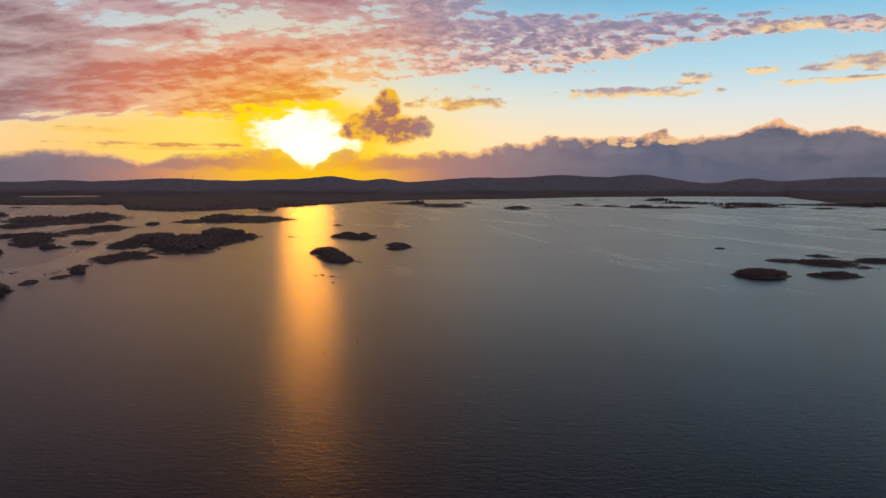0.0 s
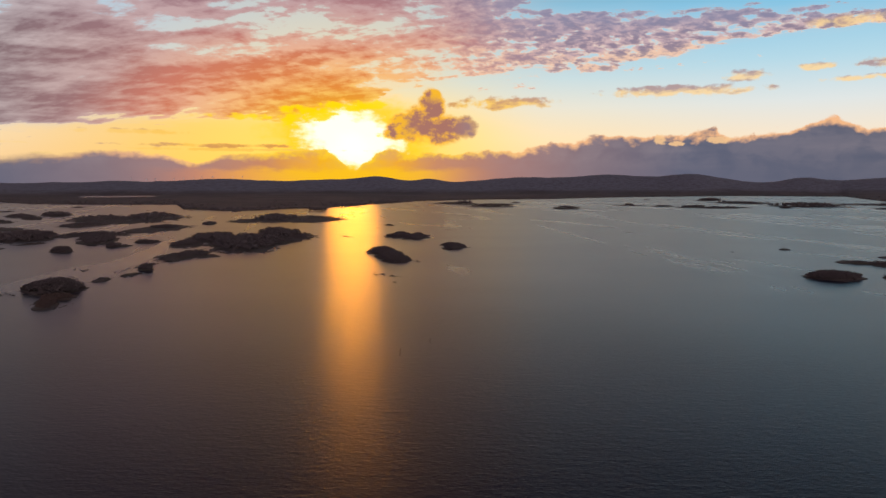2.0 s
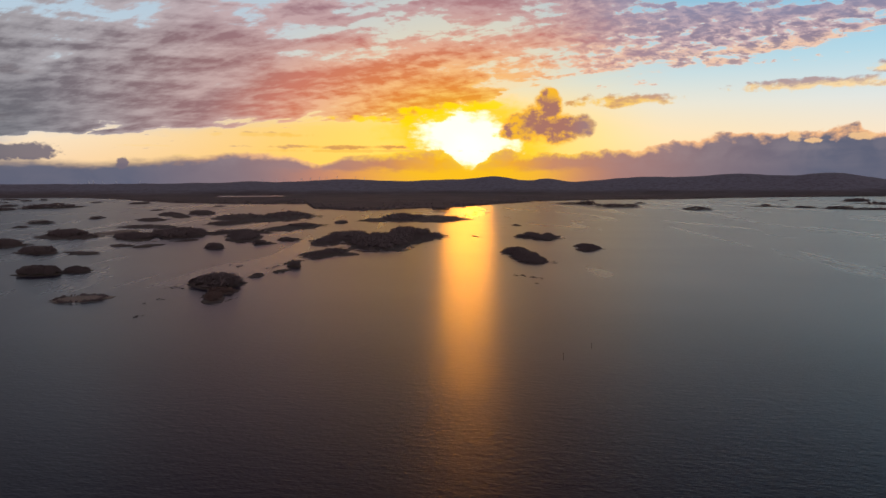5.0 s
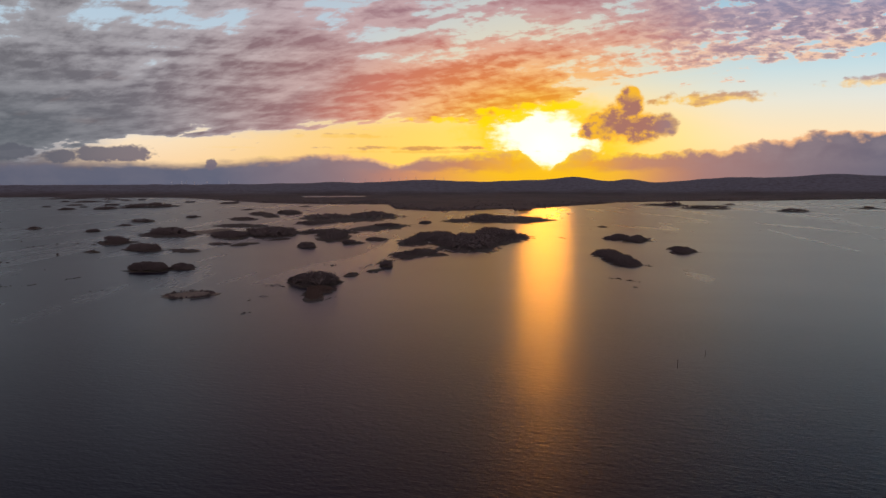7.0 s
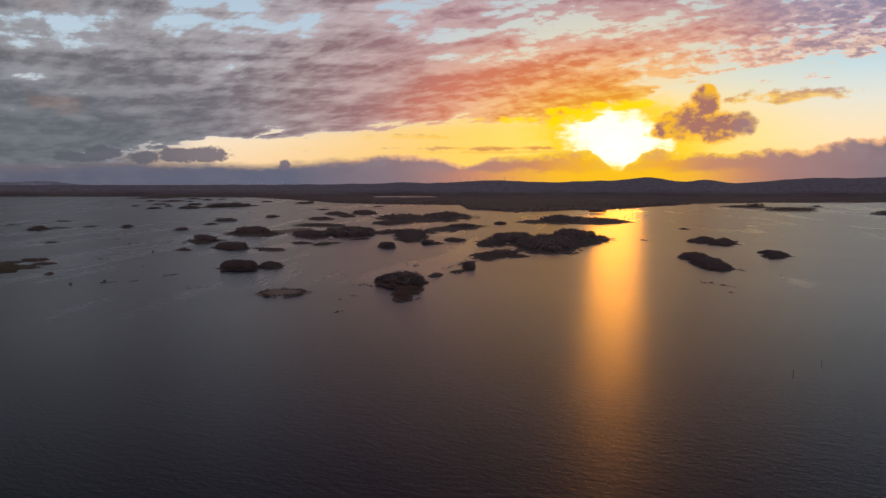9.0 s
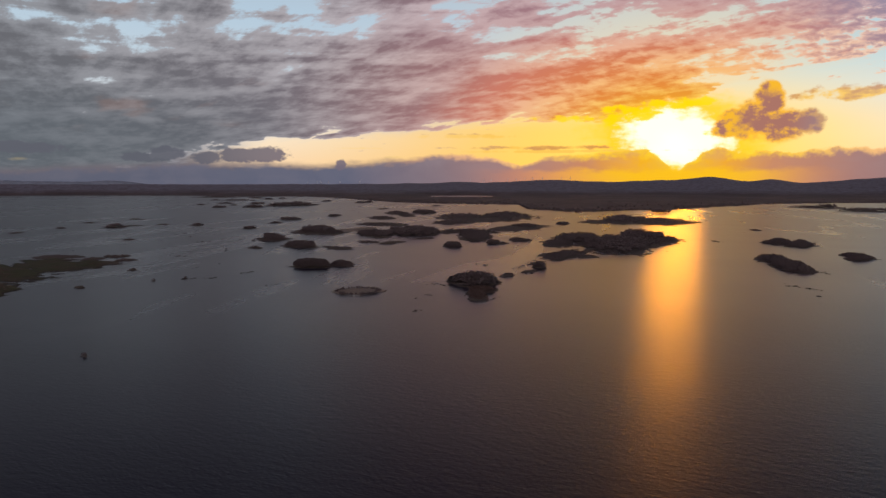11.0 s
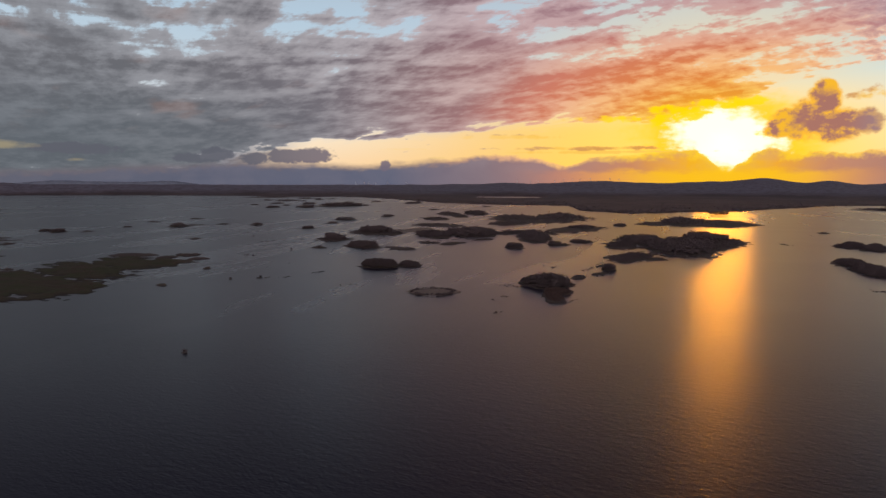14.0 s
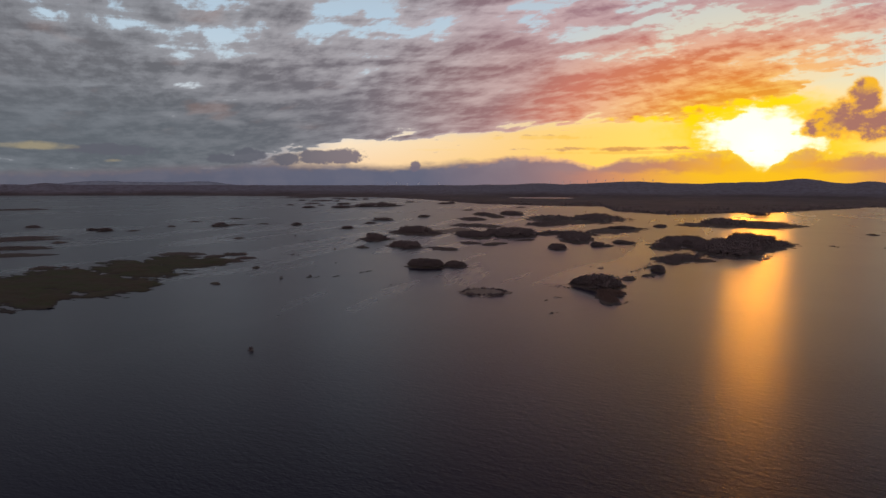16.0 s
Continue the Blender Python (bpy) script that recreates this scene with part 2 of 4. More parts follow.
    rim_c = mix(smooth(az, -24, -38), rim_c, lin(112, 104, 112))
    body_c = ramp(near, [(0, lin(252, 196, 20)), (2.3, lin(244, 172, 45)), (4.5, lin(204, 138, 98)), (8, lin(168, 126, 120)), (12, lin(134, 116, 124)),
                         (17, lin(96, 99, 119)), (36, lin(90, 93, 108)), (60, lin(84, 90, 100))], 0, 60)
    body_c = mix((smooth(curl, 0.36, 0.62, 0.0, 0.16) + smooth(wisp, 0.45, 0.65, 0.0, 0.1)) * smooth(el, 0.8, 2.6, 0.3, 1.0), body_c, lin(174, 158, 160))
    sky = mix(bank_m, sky, mix(inner, rim_c, body_c))
    # small sunlit heads in front of the bank
    heads = blobs(((13.5, 3.4, 0.5, 0.5), (14.7, 3.05, 0.6, 0.25), (17.8, 3.3, 1.3, 0.35)))
    sky = mix(smooth(heads + (curl2 - 0.5) * 2.4 + (curl3 - 0.5) * 2.0, 0.2, 0.9) * 0.85, sky, lin(248, 200, 146))

    # grey rolls and small gaps far from the sun
    rolls = blobs(((-43.0, 2.4, 2.0, 0.65), (-45.4, 2.25, 2.1, 0.6), (-47.4, 2.05, 1.5, 0.5), (-50.6, 2.3, 1.5, 0.55), (-52.2, 2.05, 1.7, 0.4), (-37.4, 1.6, 0.5, 0.5), (-60, 2.6, 3.0, 0.45)))
    sky = mix(smooth(rolls + (curl - 0.5) * 1.8 + (curl2 - 0.5) * 1.6 + (curl3 - 0.5) * 1.2, -0.05, 0.5) * 0.92, sky, mix(smooth(az, -38, -52), lin(116, 106, 120), lin(94, 96, 106)))
    slits = blobs(((-65, 2.75, 2.4, 0.32), (-60, 1.8, 0.9, 0.18)))
    sky = mix(smooth(slits + (thin - 0.5) * 3.4 + (wisp - 0.5) * 3.0, 0.2, 1.8) * 0.55, sky, lin(178, 162, 124))
    # warm strip of open sky under the banks
    strip = smooth(el + (thin - 0.5) * 1.4, 1.5, 0.8) * smooth(daz.op("ABSOLUTE"), 17, 5) * smooth(az, 2, -6)
    sky = mix(strip * 0.85, sky, mix(smooth(near, 2, 9), lin(255, 196, 30), lin(240, 150, 90)))
    bg = wt.nodes.new("ShaderNodeBackground")
    out = wt.nodes.new("ShaderNodeOutputWorld")
    put(wt, bg.inputs[0], sky)
    bg.inputs[1].default_value = 1.0
    wt.links.new(bg.outputs[0], out.inputs[0])


build_sky()
sun_data = bpy.data.lights.new("sun", "SUN")
sun_data.energy, sun_data.angle, sun_data.color = 0.19, radians(4.2), (1.0, 0.33, 0.002)
sun = new("sun", sun_data)
sd = Vector((math.sin(radians(SUN_AZ)) * math.cos(radians(SUN_EL)), math.cos(radians(SUN_AZ)) * math.cos(radians(SUN_EL)), math.sin(radians(SUN_EL))))
sun.matrix_world = look((0, 0, 300), Vector((0, 0, 300)) - sd)


# ---- materials ----
def material(name):
    m = bpy.data.materials.new(name)
    m.use_nodes = True
    t = m.node_tree
    bsdf = t.nodes["Principled BSDF"]
    g = t.nodes.new("ShaderNodeNewGeometry")
    return m, t, bsdf, Val(t, g.outputs["Position"])


def scaled(p, sx, sy, sz):
    n = p.tree.nodes.new("ShaderNodeVectorMath")
    n.operation = "MULTIPLY"
    put(p.tree, n.inputs[0], p)
    n.inputs[1].default_value = (sx, sy, sz)
    return Val(p.tree, n.outputs[0])


def bump(t, bsdf, h, strength, distance):
    n = t.nodes.new("ShaderNodeBump")
    put(t, n.inputs["Strength"], strength)
    put(t, n.inputs["Distance"], distance)
    put(t, n.inputs["Height"], h)
    t.links.new(n.outputs[0], bsdf.inputs["Normal"])


def water_material():
    m, t, bsdf, p = material("lake_water")
    sep = t.nodes.new("ShaderNodeSeparateXYZ")
    t.links.new(p.sock, sep.inputs[0])
    px, py = Val(t, sep.outputs[0]), Val(t, sep.outputs[1])
    wind = fbm(vec((px * 0.95 + py * 0.29) * 0.011, (py * 0.95 - px * 0.29) * 0.0016), 1.0, 4.0, 0.6, 1.4)
    patch = fbm(scaled(p, 0.006, 0.012, 0.01), 1.0, 3.0, 0.5)
    away = (px * px + py * py).op("SQRT")
    calm = smooth(wind, 0.54, 0.63) * smooth(away, 250, 650)
    bsdf.inputs["Base Color"].default_value = (0.0095, 0.0062, 0.018, 1)
    bsdf.inputs["IOR"].default_value = 1.4
    # far off the wavelets are too small to stand alone and act as gloss
    put(t, bsdf.inputs["Roughness"], smooth(patch, 0.3, 0.7, 0.0, 0.012) + smooth(away, 100, 420, 0.298, 0.28) - calm * 0.036)
    ripple = fbm(scaled(p, 0.8, 1.6, 0.5), 1.0, 2.0, 0.55, 0.4)
    chop = fbm(scaled(p, 0.3, 0.62, 0.2), 1.0, 2.0, 0.5, 0.3)
    waves = fbm(scaled(p, 0.07, 0.16, 0.1), 1.0, 3.0, 0.55, 0.4)
    bump(t, bsdf, ripple * 0.6 + chop * 0.7 + waves * 0.4, smooth(away, 110, 650, 0.58, 0.14) * smooth(patch, 0.3, 0.7, 0.75, 1.1) - calm * 0.04, 0.2)
    return m


def soil_material(name, dry, green, wet, grain=1.0, soak=0.42):
    m, t, bsdf, p = material(name)
    a = fbm(scaled(p, 0.05, 0.05, 0.05), grain, 4.0, 0.6)
    b = fbm(scaled(p, 0.7, 0.7, 0.7), grain, 5.0, 0.6)
    sep = t.nodes.new("ShaderNodeSeparateXYZ")
    t.links.new(p.sock, sep.inputs[0])
    z = Val(t, sep.outputs[2])
    c = mix(smooth(a, 0.38, 0.62), (*dry, 1), (*green, 1))
    c = mix(smooth(b, 0.35, 0.75, 0, 0.6), c, (dry[0] * 0.45, dry[1] * 0.45, dry[2] * 0.45, 1))
    c = mix(smooth(z + (b - 0.5) * soak * 1.2, soak, soak * 0.3), c, (*wet, 1))
    put(t, bsdf.inputs["Base Color"], c)
    bsdf.inputs["Roughness"].default_value = 0.9
    bump(t, bsdf, b, 0.8, 0.3)
    return m


def leaf_material(name, a, b, bark=False):
    m, t, bsdf, p = material(name)
    g = t.nodes.new("ShaderNodeNewGeometry")
    isle_r = Val(t, g.outputs["Random Per Island"])
    n = fbm(scaled(p, 0.9, 0.9, 2.5 if bark else 0.9), 1.0, 4.0, 0.65)
    info = t.nodes.new("ShaderNodeObjectInfo")
    r = Val(t, info.outputs["Random"])
    f = (smooth(n, 0.3, 0.7) * 0.6 + isle_r * 0.4) * (0.7 + r * 0.3)
    put(t, bsdf.inputs["Base Color"], mix(f, (*a, 1), (*b, 1)))
    bsdf.inputs["Roughness"].default_value = 0.95
    bump(t, bsdf, n, 0.9, 0.25)
    return m


def far_land_material(name, wood, field, hazy_heath, foot, head):
    m, t, bsdf, p = material(name)
    v = t.nodes.new("ShaderNodeTexVoronoi")
    v.inputs["Scale"].default_value = 1.0
    warp = scaled(p, 1 / 130, 1 / 210, 0.002)
    t.links.new(warp.sock, v.inputs["Vector"])
    cell = Val(t, v.outputs["Distance"])
    sepc = t.nodes.new("ShaderNodeSeparateColor")
    t.links.new(v.outputs["Color"], sepc.inputs[0])
    pick = Val(t, sepc.outputs[0])
    n = fbm(scaled(p, 1 / 260, 1 / 420, 1 / 40), 1.0, 6.0, 0.6)
    s = fbm(scaled(p, 1 / 24, 1 / 34, 1 / 14), 1.0, 5.0, 0.65)
    sep = t.nodes.new("ShaderNodeSeparateXYZ")
    t.links.new(p.sock, sep.inputs[0])
    z = Val(t, sep.outputs[2])
    c = mix(smooth(n + (pick - 0.5) * 0.35, 0.48, 0.56), (*wood, 1), (*field, 1))
    # higher ground goes paler: distance haze is mixed into its heather colour
    c = mix(smooth(z + (n - 0.5) * 40, foot, head), c, (*hazy_heath, 1))
    c = mix(smooth(s, 0.4, 0.7, 0.0, 0.55), c, (wood[0] * 0.6, wood[1] * 0.6, wood[2] * 0.6, 1))
    put(t, bsdf.inputs["Base Color"], c)
    bsdf.inputs["Roughness"].default_value = 1.0
    bump(t, bsdf, s, 0.6, 2.0)
    return m


def plain_material(name, c, rough=0.6, metal=0.0, grime=0.3):
    m, t, bsdf, p = material(name)
    n = fbm(scaled(p, 2, 2, 2), 1.0, 5.0, 0.6)
    put(t, bsdf.inputs["Base Color"], mix(smooth(n, 0.35, 0.7, 0, grime), (*c, 1), (c[0] * 0.5, c[1] * 0.5, c[2] * 0.5, 1)))
    bsdf.inputs["Roughness"].default_value, bsdf.inputs["Metallic"].default_value = rough, metal
    return m


WATER = water_material()
SOIL = soil_material("island_soil", (0.115, 0.09, 0.078), (0.098, 0.088, 0.062), (0.06, 0.048, 0.045))
MEADOW = soil_material("wet_meadow", (0.07, 0.055, 0.028), (0.05, 0.066, 0.016), (0.03, 0.025, 0.02))
MARSH = soil_material("pale_marsh", (0.30, 0.25, 0.20), (0.24, 0.2, 0.15), (0.08, 0.065, 0.05), 1.0, 0.1)
TWIGS = leaf_material("winter_twigs", (0.115, 0.092, 0.092), (0.145, 0.114, 0.112))
REDSCRUB = leaf_material("red_brown_scrub", (0.105, 0.07, 0.06), (0.14, 0.092, 0.076))
BARK = leaf_material("bark", (0.07, 0.058, 0.048), (0.12, 0.10, 0.085), True)
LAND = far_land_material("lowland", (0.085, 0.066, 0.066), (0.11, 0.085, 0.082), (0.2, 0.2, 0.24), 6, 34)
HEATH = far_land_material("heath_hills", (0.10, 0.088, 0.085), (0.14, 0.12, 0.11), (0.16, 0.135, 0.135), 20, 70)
# distance haze is put into the pale blue base colours of these mountains
HAZEHILL = far_land_material("haze_tinted_hills", (0.27, 0.32, 0.39), (0.29, 0.34, 0.41), (0.30, 0.35, 0.43), 20, 60)
STONE = plain_material("wet_limestone", (0.13, 0.12, 0.11), 0.75, 0, 0.6)
WHITE = plain_material("white_steel", (0.75, 0.75, 0.74), 0.45)
POSTWOOD = plain_material("weathered_post", (0.12, 0.10, 0.085), 0.85, 0, 0.5)
BUOY = plain_material("dark_buoy", (0.05, 0.05, 0.05), 0.5)


# ---- mesh helpers ----
def mesh_from(name, verts, faces, mat, shade=False):
    me = bpy.data.meshes.new(name)
    verts, faces = np.asarray(verts, dtype=np.float32), np.asarray(faces, dtype=np.int32)
    k = faces.shape[1]
    me.vertices.add(len(verts))
    me.vertices.foreach_set("co", verts.ravel())
    me.loops.add(faces.size)
    me.loops.foreach_set("vertex_index", faces.ravel())
    me.polygons.add(len(faces))
    me.polygons.foreach_set("loop_start", np.arange(0, faces.size, k, dtype=np.int32))
    me.polygons.foreach_set("use_smooth", np.full(len(faces), shade))
    me.materials.append(mat)
    me.update(calc_edges=True)
    me.validate()
    return me


def arrays(bm):
    bmesh.ops.triangulate(bm, faces=bm.faces[:])
    bm.verts.index_update()
    v = np.array([q.co[:] for q in bm.verts], dtype=np.float32)
    f = np.array([[q.index for q in w.verts] for w in bm.faces], dtype=np.int32)
    bm.free()
    return v, f


def part(name, bm, mat, parent, label=""):
    v, f = arrays(bm) if isinstance(bm, bmesh.types.BMesh) else bm
    ob = new(name, mesh_from(name, v, f, mat, name in ("crown", "foliage", "float")))
    ob.parent = parent
    return tagged(ob, label)


def joined(pieces):
    vs, fs, n = [], [], 0
    for v, f in pieces:
        vs.append(v), fs.append(f + n)
        n += len(v)
    return np.concatenate(vs), np.concatenate(fs)


def lump(radius, detail, rng, squash=0.8, rough=0.35):
    """An uneven rounded mass."""
    bm = bmesh.new()
    bmesh.ops.create_icosphere(bm, subdivisions=detail, radius=1.0)
    off = Vector((rng.uniform(0, 50), rng.uniform(0, 50), rng.uniform(0, 50)))
    for q in bm.verts:
        n = noise.noise(q.co * 1.7 + off) * rough + noise.noise(q.co * 4.1 + off) * rough * 0.6
        q.co *= radius * (1 + n)
        q.co.z *= squash
    return arrays(bm)


def sprays(n, rx, rz, cz, size, rng):
    """Small twig sprays scattered over a crown."""
    vs, fs = [], []
    for i in range(n):
        th, ph = rng.uniform(0, 2 * math.pi), math.acos(rng.uniform(-0.45, 1))
        r = rng.uniform(0.7, 1.22)
        c = np.array([rx * r * math.sin(ph) * math.cos(th), rx * r * math.sin(ph) * math.sin(th), cz + rz * r * math.cos(ph)])
        a = np.array([rng.gauss(0, 1) for _ in range(3)])
        b = np.array([rng.gauss(0, 1) for _ in range(3)])
        a, b = a / np.linalg.norm(a) * size, b / np.linalg.norm(b) * size * 0.6
        k = len(vs)
        vs += [c - a, c + b, c + a * rng.uniform(0.7, 1.5), c - b]
        fs += [(k, k + 1, k + 2), (k, k + 2, k + 3)]
    return np.array(vs, dtype=np.float32), np.array(fs, dtype=np.int32)


def crown_arrays(seed, detail=2, lumps=5, leaves=220):
    """A crown of unit height, standing on z = 0."""
    rng = random.Random(seed)
    pieces = []
    for i in range(lumps):
        v, f = lump(rng.uniform(0.11, 0.2), detail, rng, 0.85, 0.6)
        th, r = rng.uniform(0, 6.28), rng.uniform(0.02, 0.3)
        pieces.append((v + np.array([r * math.cos(th), r * math.sin(th), rng.uniform(0.3, 0.72)], dtype=np.float32), f))
    if leaves:
        pieces.append(sprays(leaves, 0.36, 0.36, 0.58, 0.07, rng))
    return joined(pieces)


def trunk_arrays(seed):
    rng = random.Random(seed)
    pieces = []

    def limb(p, q, r0, r1):
        d = (Vector(q) - Vector(p))
        m = d.to_track_quat("Z", "Y").to_matrix()
        vs = []
        for base, r in ((Vector(p), r0), (Vector(q), r1)):
            for i in range(6):
                vs.append(base + m @ Vector((r * math.cos(i * 1.0472), r * math.sin(i * 1.0472), 0)))
        fs = []
        for i in range(6):
            j = (i + 1) % 6
            fs += [(i, j, 6 + j), (i, 6 + j, 6 + i)]
        pieces.append((np.array([v[:] for v in vs], dtype=np.float32), np.array(fs, dtype=np.int32)))

    limb((0, 0, -0.05), (0.02, 0.01, 0.45), 0.045, 0.026)
    for i in range(5):
        th = i * 1.26 + rng.uniform(-0.4, 0.4)
        limb((0.01, 0, rng.uniform(0.2, 0.42)), (0.3 * math.cos(th), 0.3 * math.sin(th), rng.uniform(0.6, 0.92)), 0.022, 0.006)
    return joined(pieces)


NEAR_CROWNS = [crown_arrays(10 + i, 2, 6, 420) for i in range(6)]
MID_CROWNS = [crown_arrays(30 + i, 1, 5, 60) for i in range(8)]
FAR_CROWNS = [crown_arrays(50 + i, 1, 3, 16) for i in range(8)]
NEAR_TRUNKS = [trunk_arrays(70 + i) for i in range(6)]


def stand(name, spots, crowns, mat, label, category, group=""):
    """Many uncountable trees or shrubs as one mesh. spots: x, y, z, height, spread."""
    rng = random.Random(len(spots) * 7 + 3)
    pieces = []
    for x, y, z, h, w in spots:
        v, f = crowns[rng.randrange(len(crowns))]
        th = rng.uniform(0, 6.28)
        c, s = math.cos(th), math.sin(th)
        q = np.empty_like(v)
        q[:, 0], q[:, 1] = (v[:, 0] * c - v[:, 1] * s) * w + x, (v[:, 0] * s + v[:, 1] * c) * w + y
        q[:, 2] = v[:, 2] * h * 1.12 - 0.12 * h + z
        pieces.append((q, f))
    if not pieces:
        return None
    v, f = joined(pieces)
    ob = new(name, mesh_from(name, v, f, mat, True))
    return tagged(ob, label, category, group, "stuff")


# ---- lake and far land ----
def build_water():
    n, r = 64, 5600.0
    g = np.linspace(-1, 1, n + 1)
    g = np.sign(g) * np.abs(g) ** 2 * r
    xx, yy = np.meshgrid(g, g)
    v = np.stack([xx.ravel(), yy.ravel(), np.zeros(xx.size)], 1)
    i = np.arange((n + 1) * (n + 1)).reshape(n + 1, n + 1)
    f = np.stack([i[:-1, :-1].ravel(), i[:-1, 1:].ravel(), i[1:, 1:].ravel(), i[1:, :-1].ravel()], 1)
    tagged(new("water", mesh_from("water", v, f, WATER, True)), "rippled grey lake water reflecting the sunset sky", "lake", kind="structure")


build_water()

RIM = 4830.0


def shore_r(az):
    """Distance of the mainland shore by bearing."""
    a = (-180, -100, -66, -59, -49, -47.2, -41, -38.5, -36.4, -34.3, -30, -24.6, -24.2, -20.4, -17.6, -15.5, -14, -11.2, -10, -7.7, -6.2, -1, 5, 10, 18, 26, 27, 30, 33, 45, 90, 180)
    r = (3000, 4200, 4550, 4400, 4050, 3690, 3640, 3200, 2740, 2420, 2230, 2150, 1740, 1575, 1650, 1730, 1690, 1900, 2000, 2180, 2390, 2630, 2760, 3150, 3600, 3690, 3160, 2300, 2240, 2300, 2600, 3000)
    return float(np.interp(az, a, r)) * (1 + 0.012 * noise.noise(Vector((az * 1.1, 3.1, 0))) + 0.006 * noise.noise(Vector((az * 5.0, 9.1, 0))))


def hill(az, at, wide, high):
    return high * math.exp(-(((az - at) / wide) ** 2))


def ridge_el(az):
    """Height of the skyline by bearing, in degrees above the eye."""
    e = 0.06 + hill(az, -30, 5, 0.10) + hill(az, -28.7, 1.3, 0.12) + hill(az, -21, 4.5, 0.34) + hill(az, -13, 3, 0.3) + hill(az, -8.9, 2.2, 0.52)
    e += hill(az, -4.8, 1.3, 0.36) + hill(az, 3, 4.5, 0.5) + hill(az, 9.8, 3.2, 0.62) + hill(az, 15.8, 3, 0.66) + hill(az, 23.4, 1.6, 0.36) + hill(az, 31, 5, 0.5) + hill(az, -65.2, 0.9, 0.12)
    return e + 0.035 * noise.noise(Vector((az * 0.9, 0.3, 0))) + 0.012 * noise.noise(Vector((az * 3.7, 0.3, 0)))


def bearing_steps(lo, hi):
    out, a = [], lo
    while a < hi:
        out.append(a)
        a += 0.2 if -75 < a < 42 else 3.0
    return out + [hi]


def build_land():
    steps = bearing_steps(-180, 180)
    m = 46
    vs = []
    for az in steps:
        s0 = shore_r(az)
        top = 60 + math.tan(radians(ridge_el(az))) * RIM
        sx, cx = math.sin(radians(az)), math.cos(radians(az))
        for j in range(m):
            q = j / (m - 1)
            r = s0 + (RIM - s0) * q ** 1.15
            start = max(RIM - 1250, s0 + 15)
            far = min(1.0, max(0.0, (r - start) / (RIM - start)))
            rise = far * far * (3 - 2 * far)
            n = noise.noise(Vector((r * sx / 420, r * cx / 420, 0.7))) + 0.5 * noise.noise(Vector((r * sx / 130, r * cx / 130, 4.0)))
            z = -0.6 + min(1.0, (r - s0) / 40) * 2.0 + min(1.0, (r - s0) / 700) * (3.5 + 2.5 * n)
            z += rise ** 1.4 * (top - 8) * (1 + 0.16 * n * (1 - far))
            flat = math.exp(-(((az + 28.6) / 4.5) ** 6)) * math.exp(-(((r - 3250) / 380) ** 4))
            z = z * (1 - flat) + 1.0 * flat
            # an inner lough behind the shore
            lag = math.exp(-(((az + 28.6) / 3.2) ** 6)) * math.exp(-(((r - 3730) / 260) ** 4))
            z = z * (1 - lag) - 1.2 * lag
            vs.append((r * sx, r * cx, z))
    k = len(steps)
    i = np.arange(k * m).reshape(k, m)
    f = np.stack([i[:-1, :-1].ravel(), i[:-1, 1:].ravel(), i[1:, 1:].ravel(), i[1:, :-1].ravel()], 1)
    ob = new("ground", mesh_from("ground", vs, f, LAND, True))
    tagged(ob, "dark wooded lowland shore rising to brown heather hills tinted with blue-grey haze", "land", kind="structure")


def build_hazy_hills():
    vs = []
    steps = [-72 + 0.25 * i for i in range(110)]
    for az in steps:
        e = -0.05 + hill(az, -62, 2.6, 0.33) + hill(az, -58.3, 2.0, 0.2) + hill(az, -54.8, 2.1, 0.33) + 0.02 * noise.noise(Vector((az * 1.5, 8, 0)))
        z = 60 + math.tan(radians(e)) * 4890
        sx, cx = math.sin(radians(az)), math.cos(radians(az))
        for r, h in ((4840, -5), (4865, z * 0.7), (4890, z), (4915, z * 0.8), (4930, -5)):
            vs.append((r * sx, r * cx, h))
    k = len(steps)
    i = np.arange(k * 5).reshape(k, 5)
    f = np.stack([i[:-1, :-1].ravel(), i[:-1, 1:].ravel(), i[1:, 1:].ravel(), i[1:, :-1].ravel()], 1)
    tagged(new("backdrop", mesh_from("backdrop", vs, f, HAZEHILL, True)), "mountains far beyond the lake, pale blue-grey haze put into their colour", "mountains", kind="structure")


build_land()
build_hazy_hills()


def build_shore_woods():
    rng = random.Random(5)
    spots = []
    for i in range(5200):
        az = rng.uniform(-68, 36)
        s0 = shore_r(az)
        d = rng.random() ** 2.2 * 900 + 6
        r = s0 + d
        if r > RIM - 500 or az < -47:
            continue
        x, y = r * math.sin(radians(az)), r * math.cos(radians(az))
        if noise.noise(Vector((x / 150, y / 150, 2.2))) < -0.12 and d > 30:
            continue
        if -33.5 < az < -24 and r > 2700:
            continue
        h = rng.uniform(3.0, 6.5)
        spots.append((x, y, 0.3 + min(1, d / 40) * 1.0, h, h * rng.uniform(1.2, 2.0)))
    stand("shore_woodland", spots, FAR_CROWNS, TWIGS, "dark leafless woodland along the distant lake shore", "woodland")
    knoll = []
    for i in range(26):
        knoll.append((-386 + rng.gauss(0, 8), 1545 + rng.gauss(0, 10), 0.0, rng.uniform(5, 9.5), rng.uniform(7, 11)))
    stand("shore_copse", knoll, MID_CROWNS, TWIGS, "small dark copse jutting from the wooded shore", "woodland")


build_shore_woods()


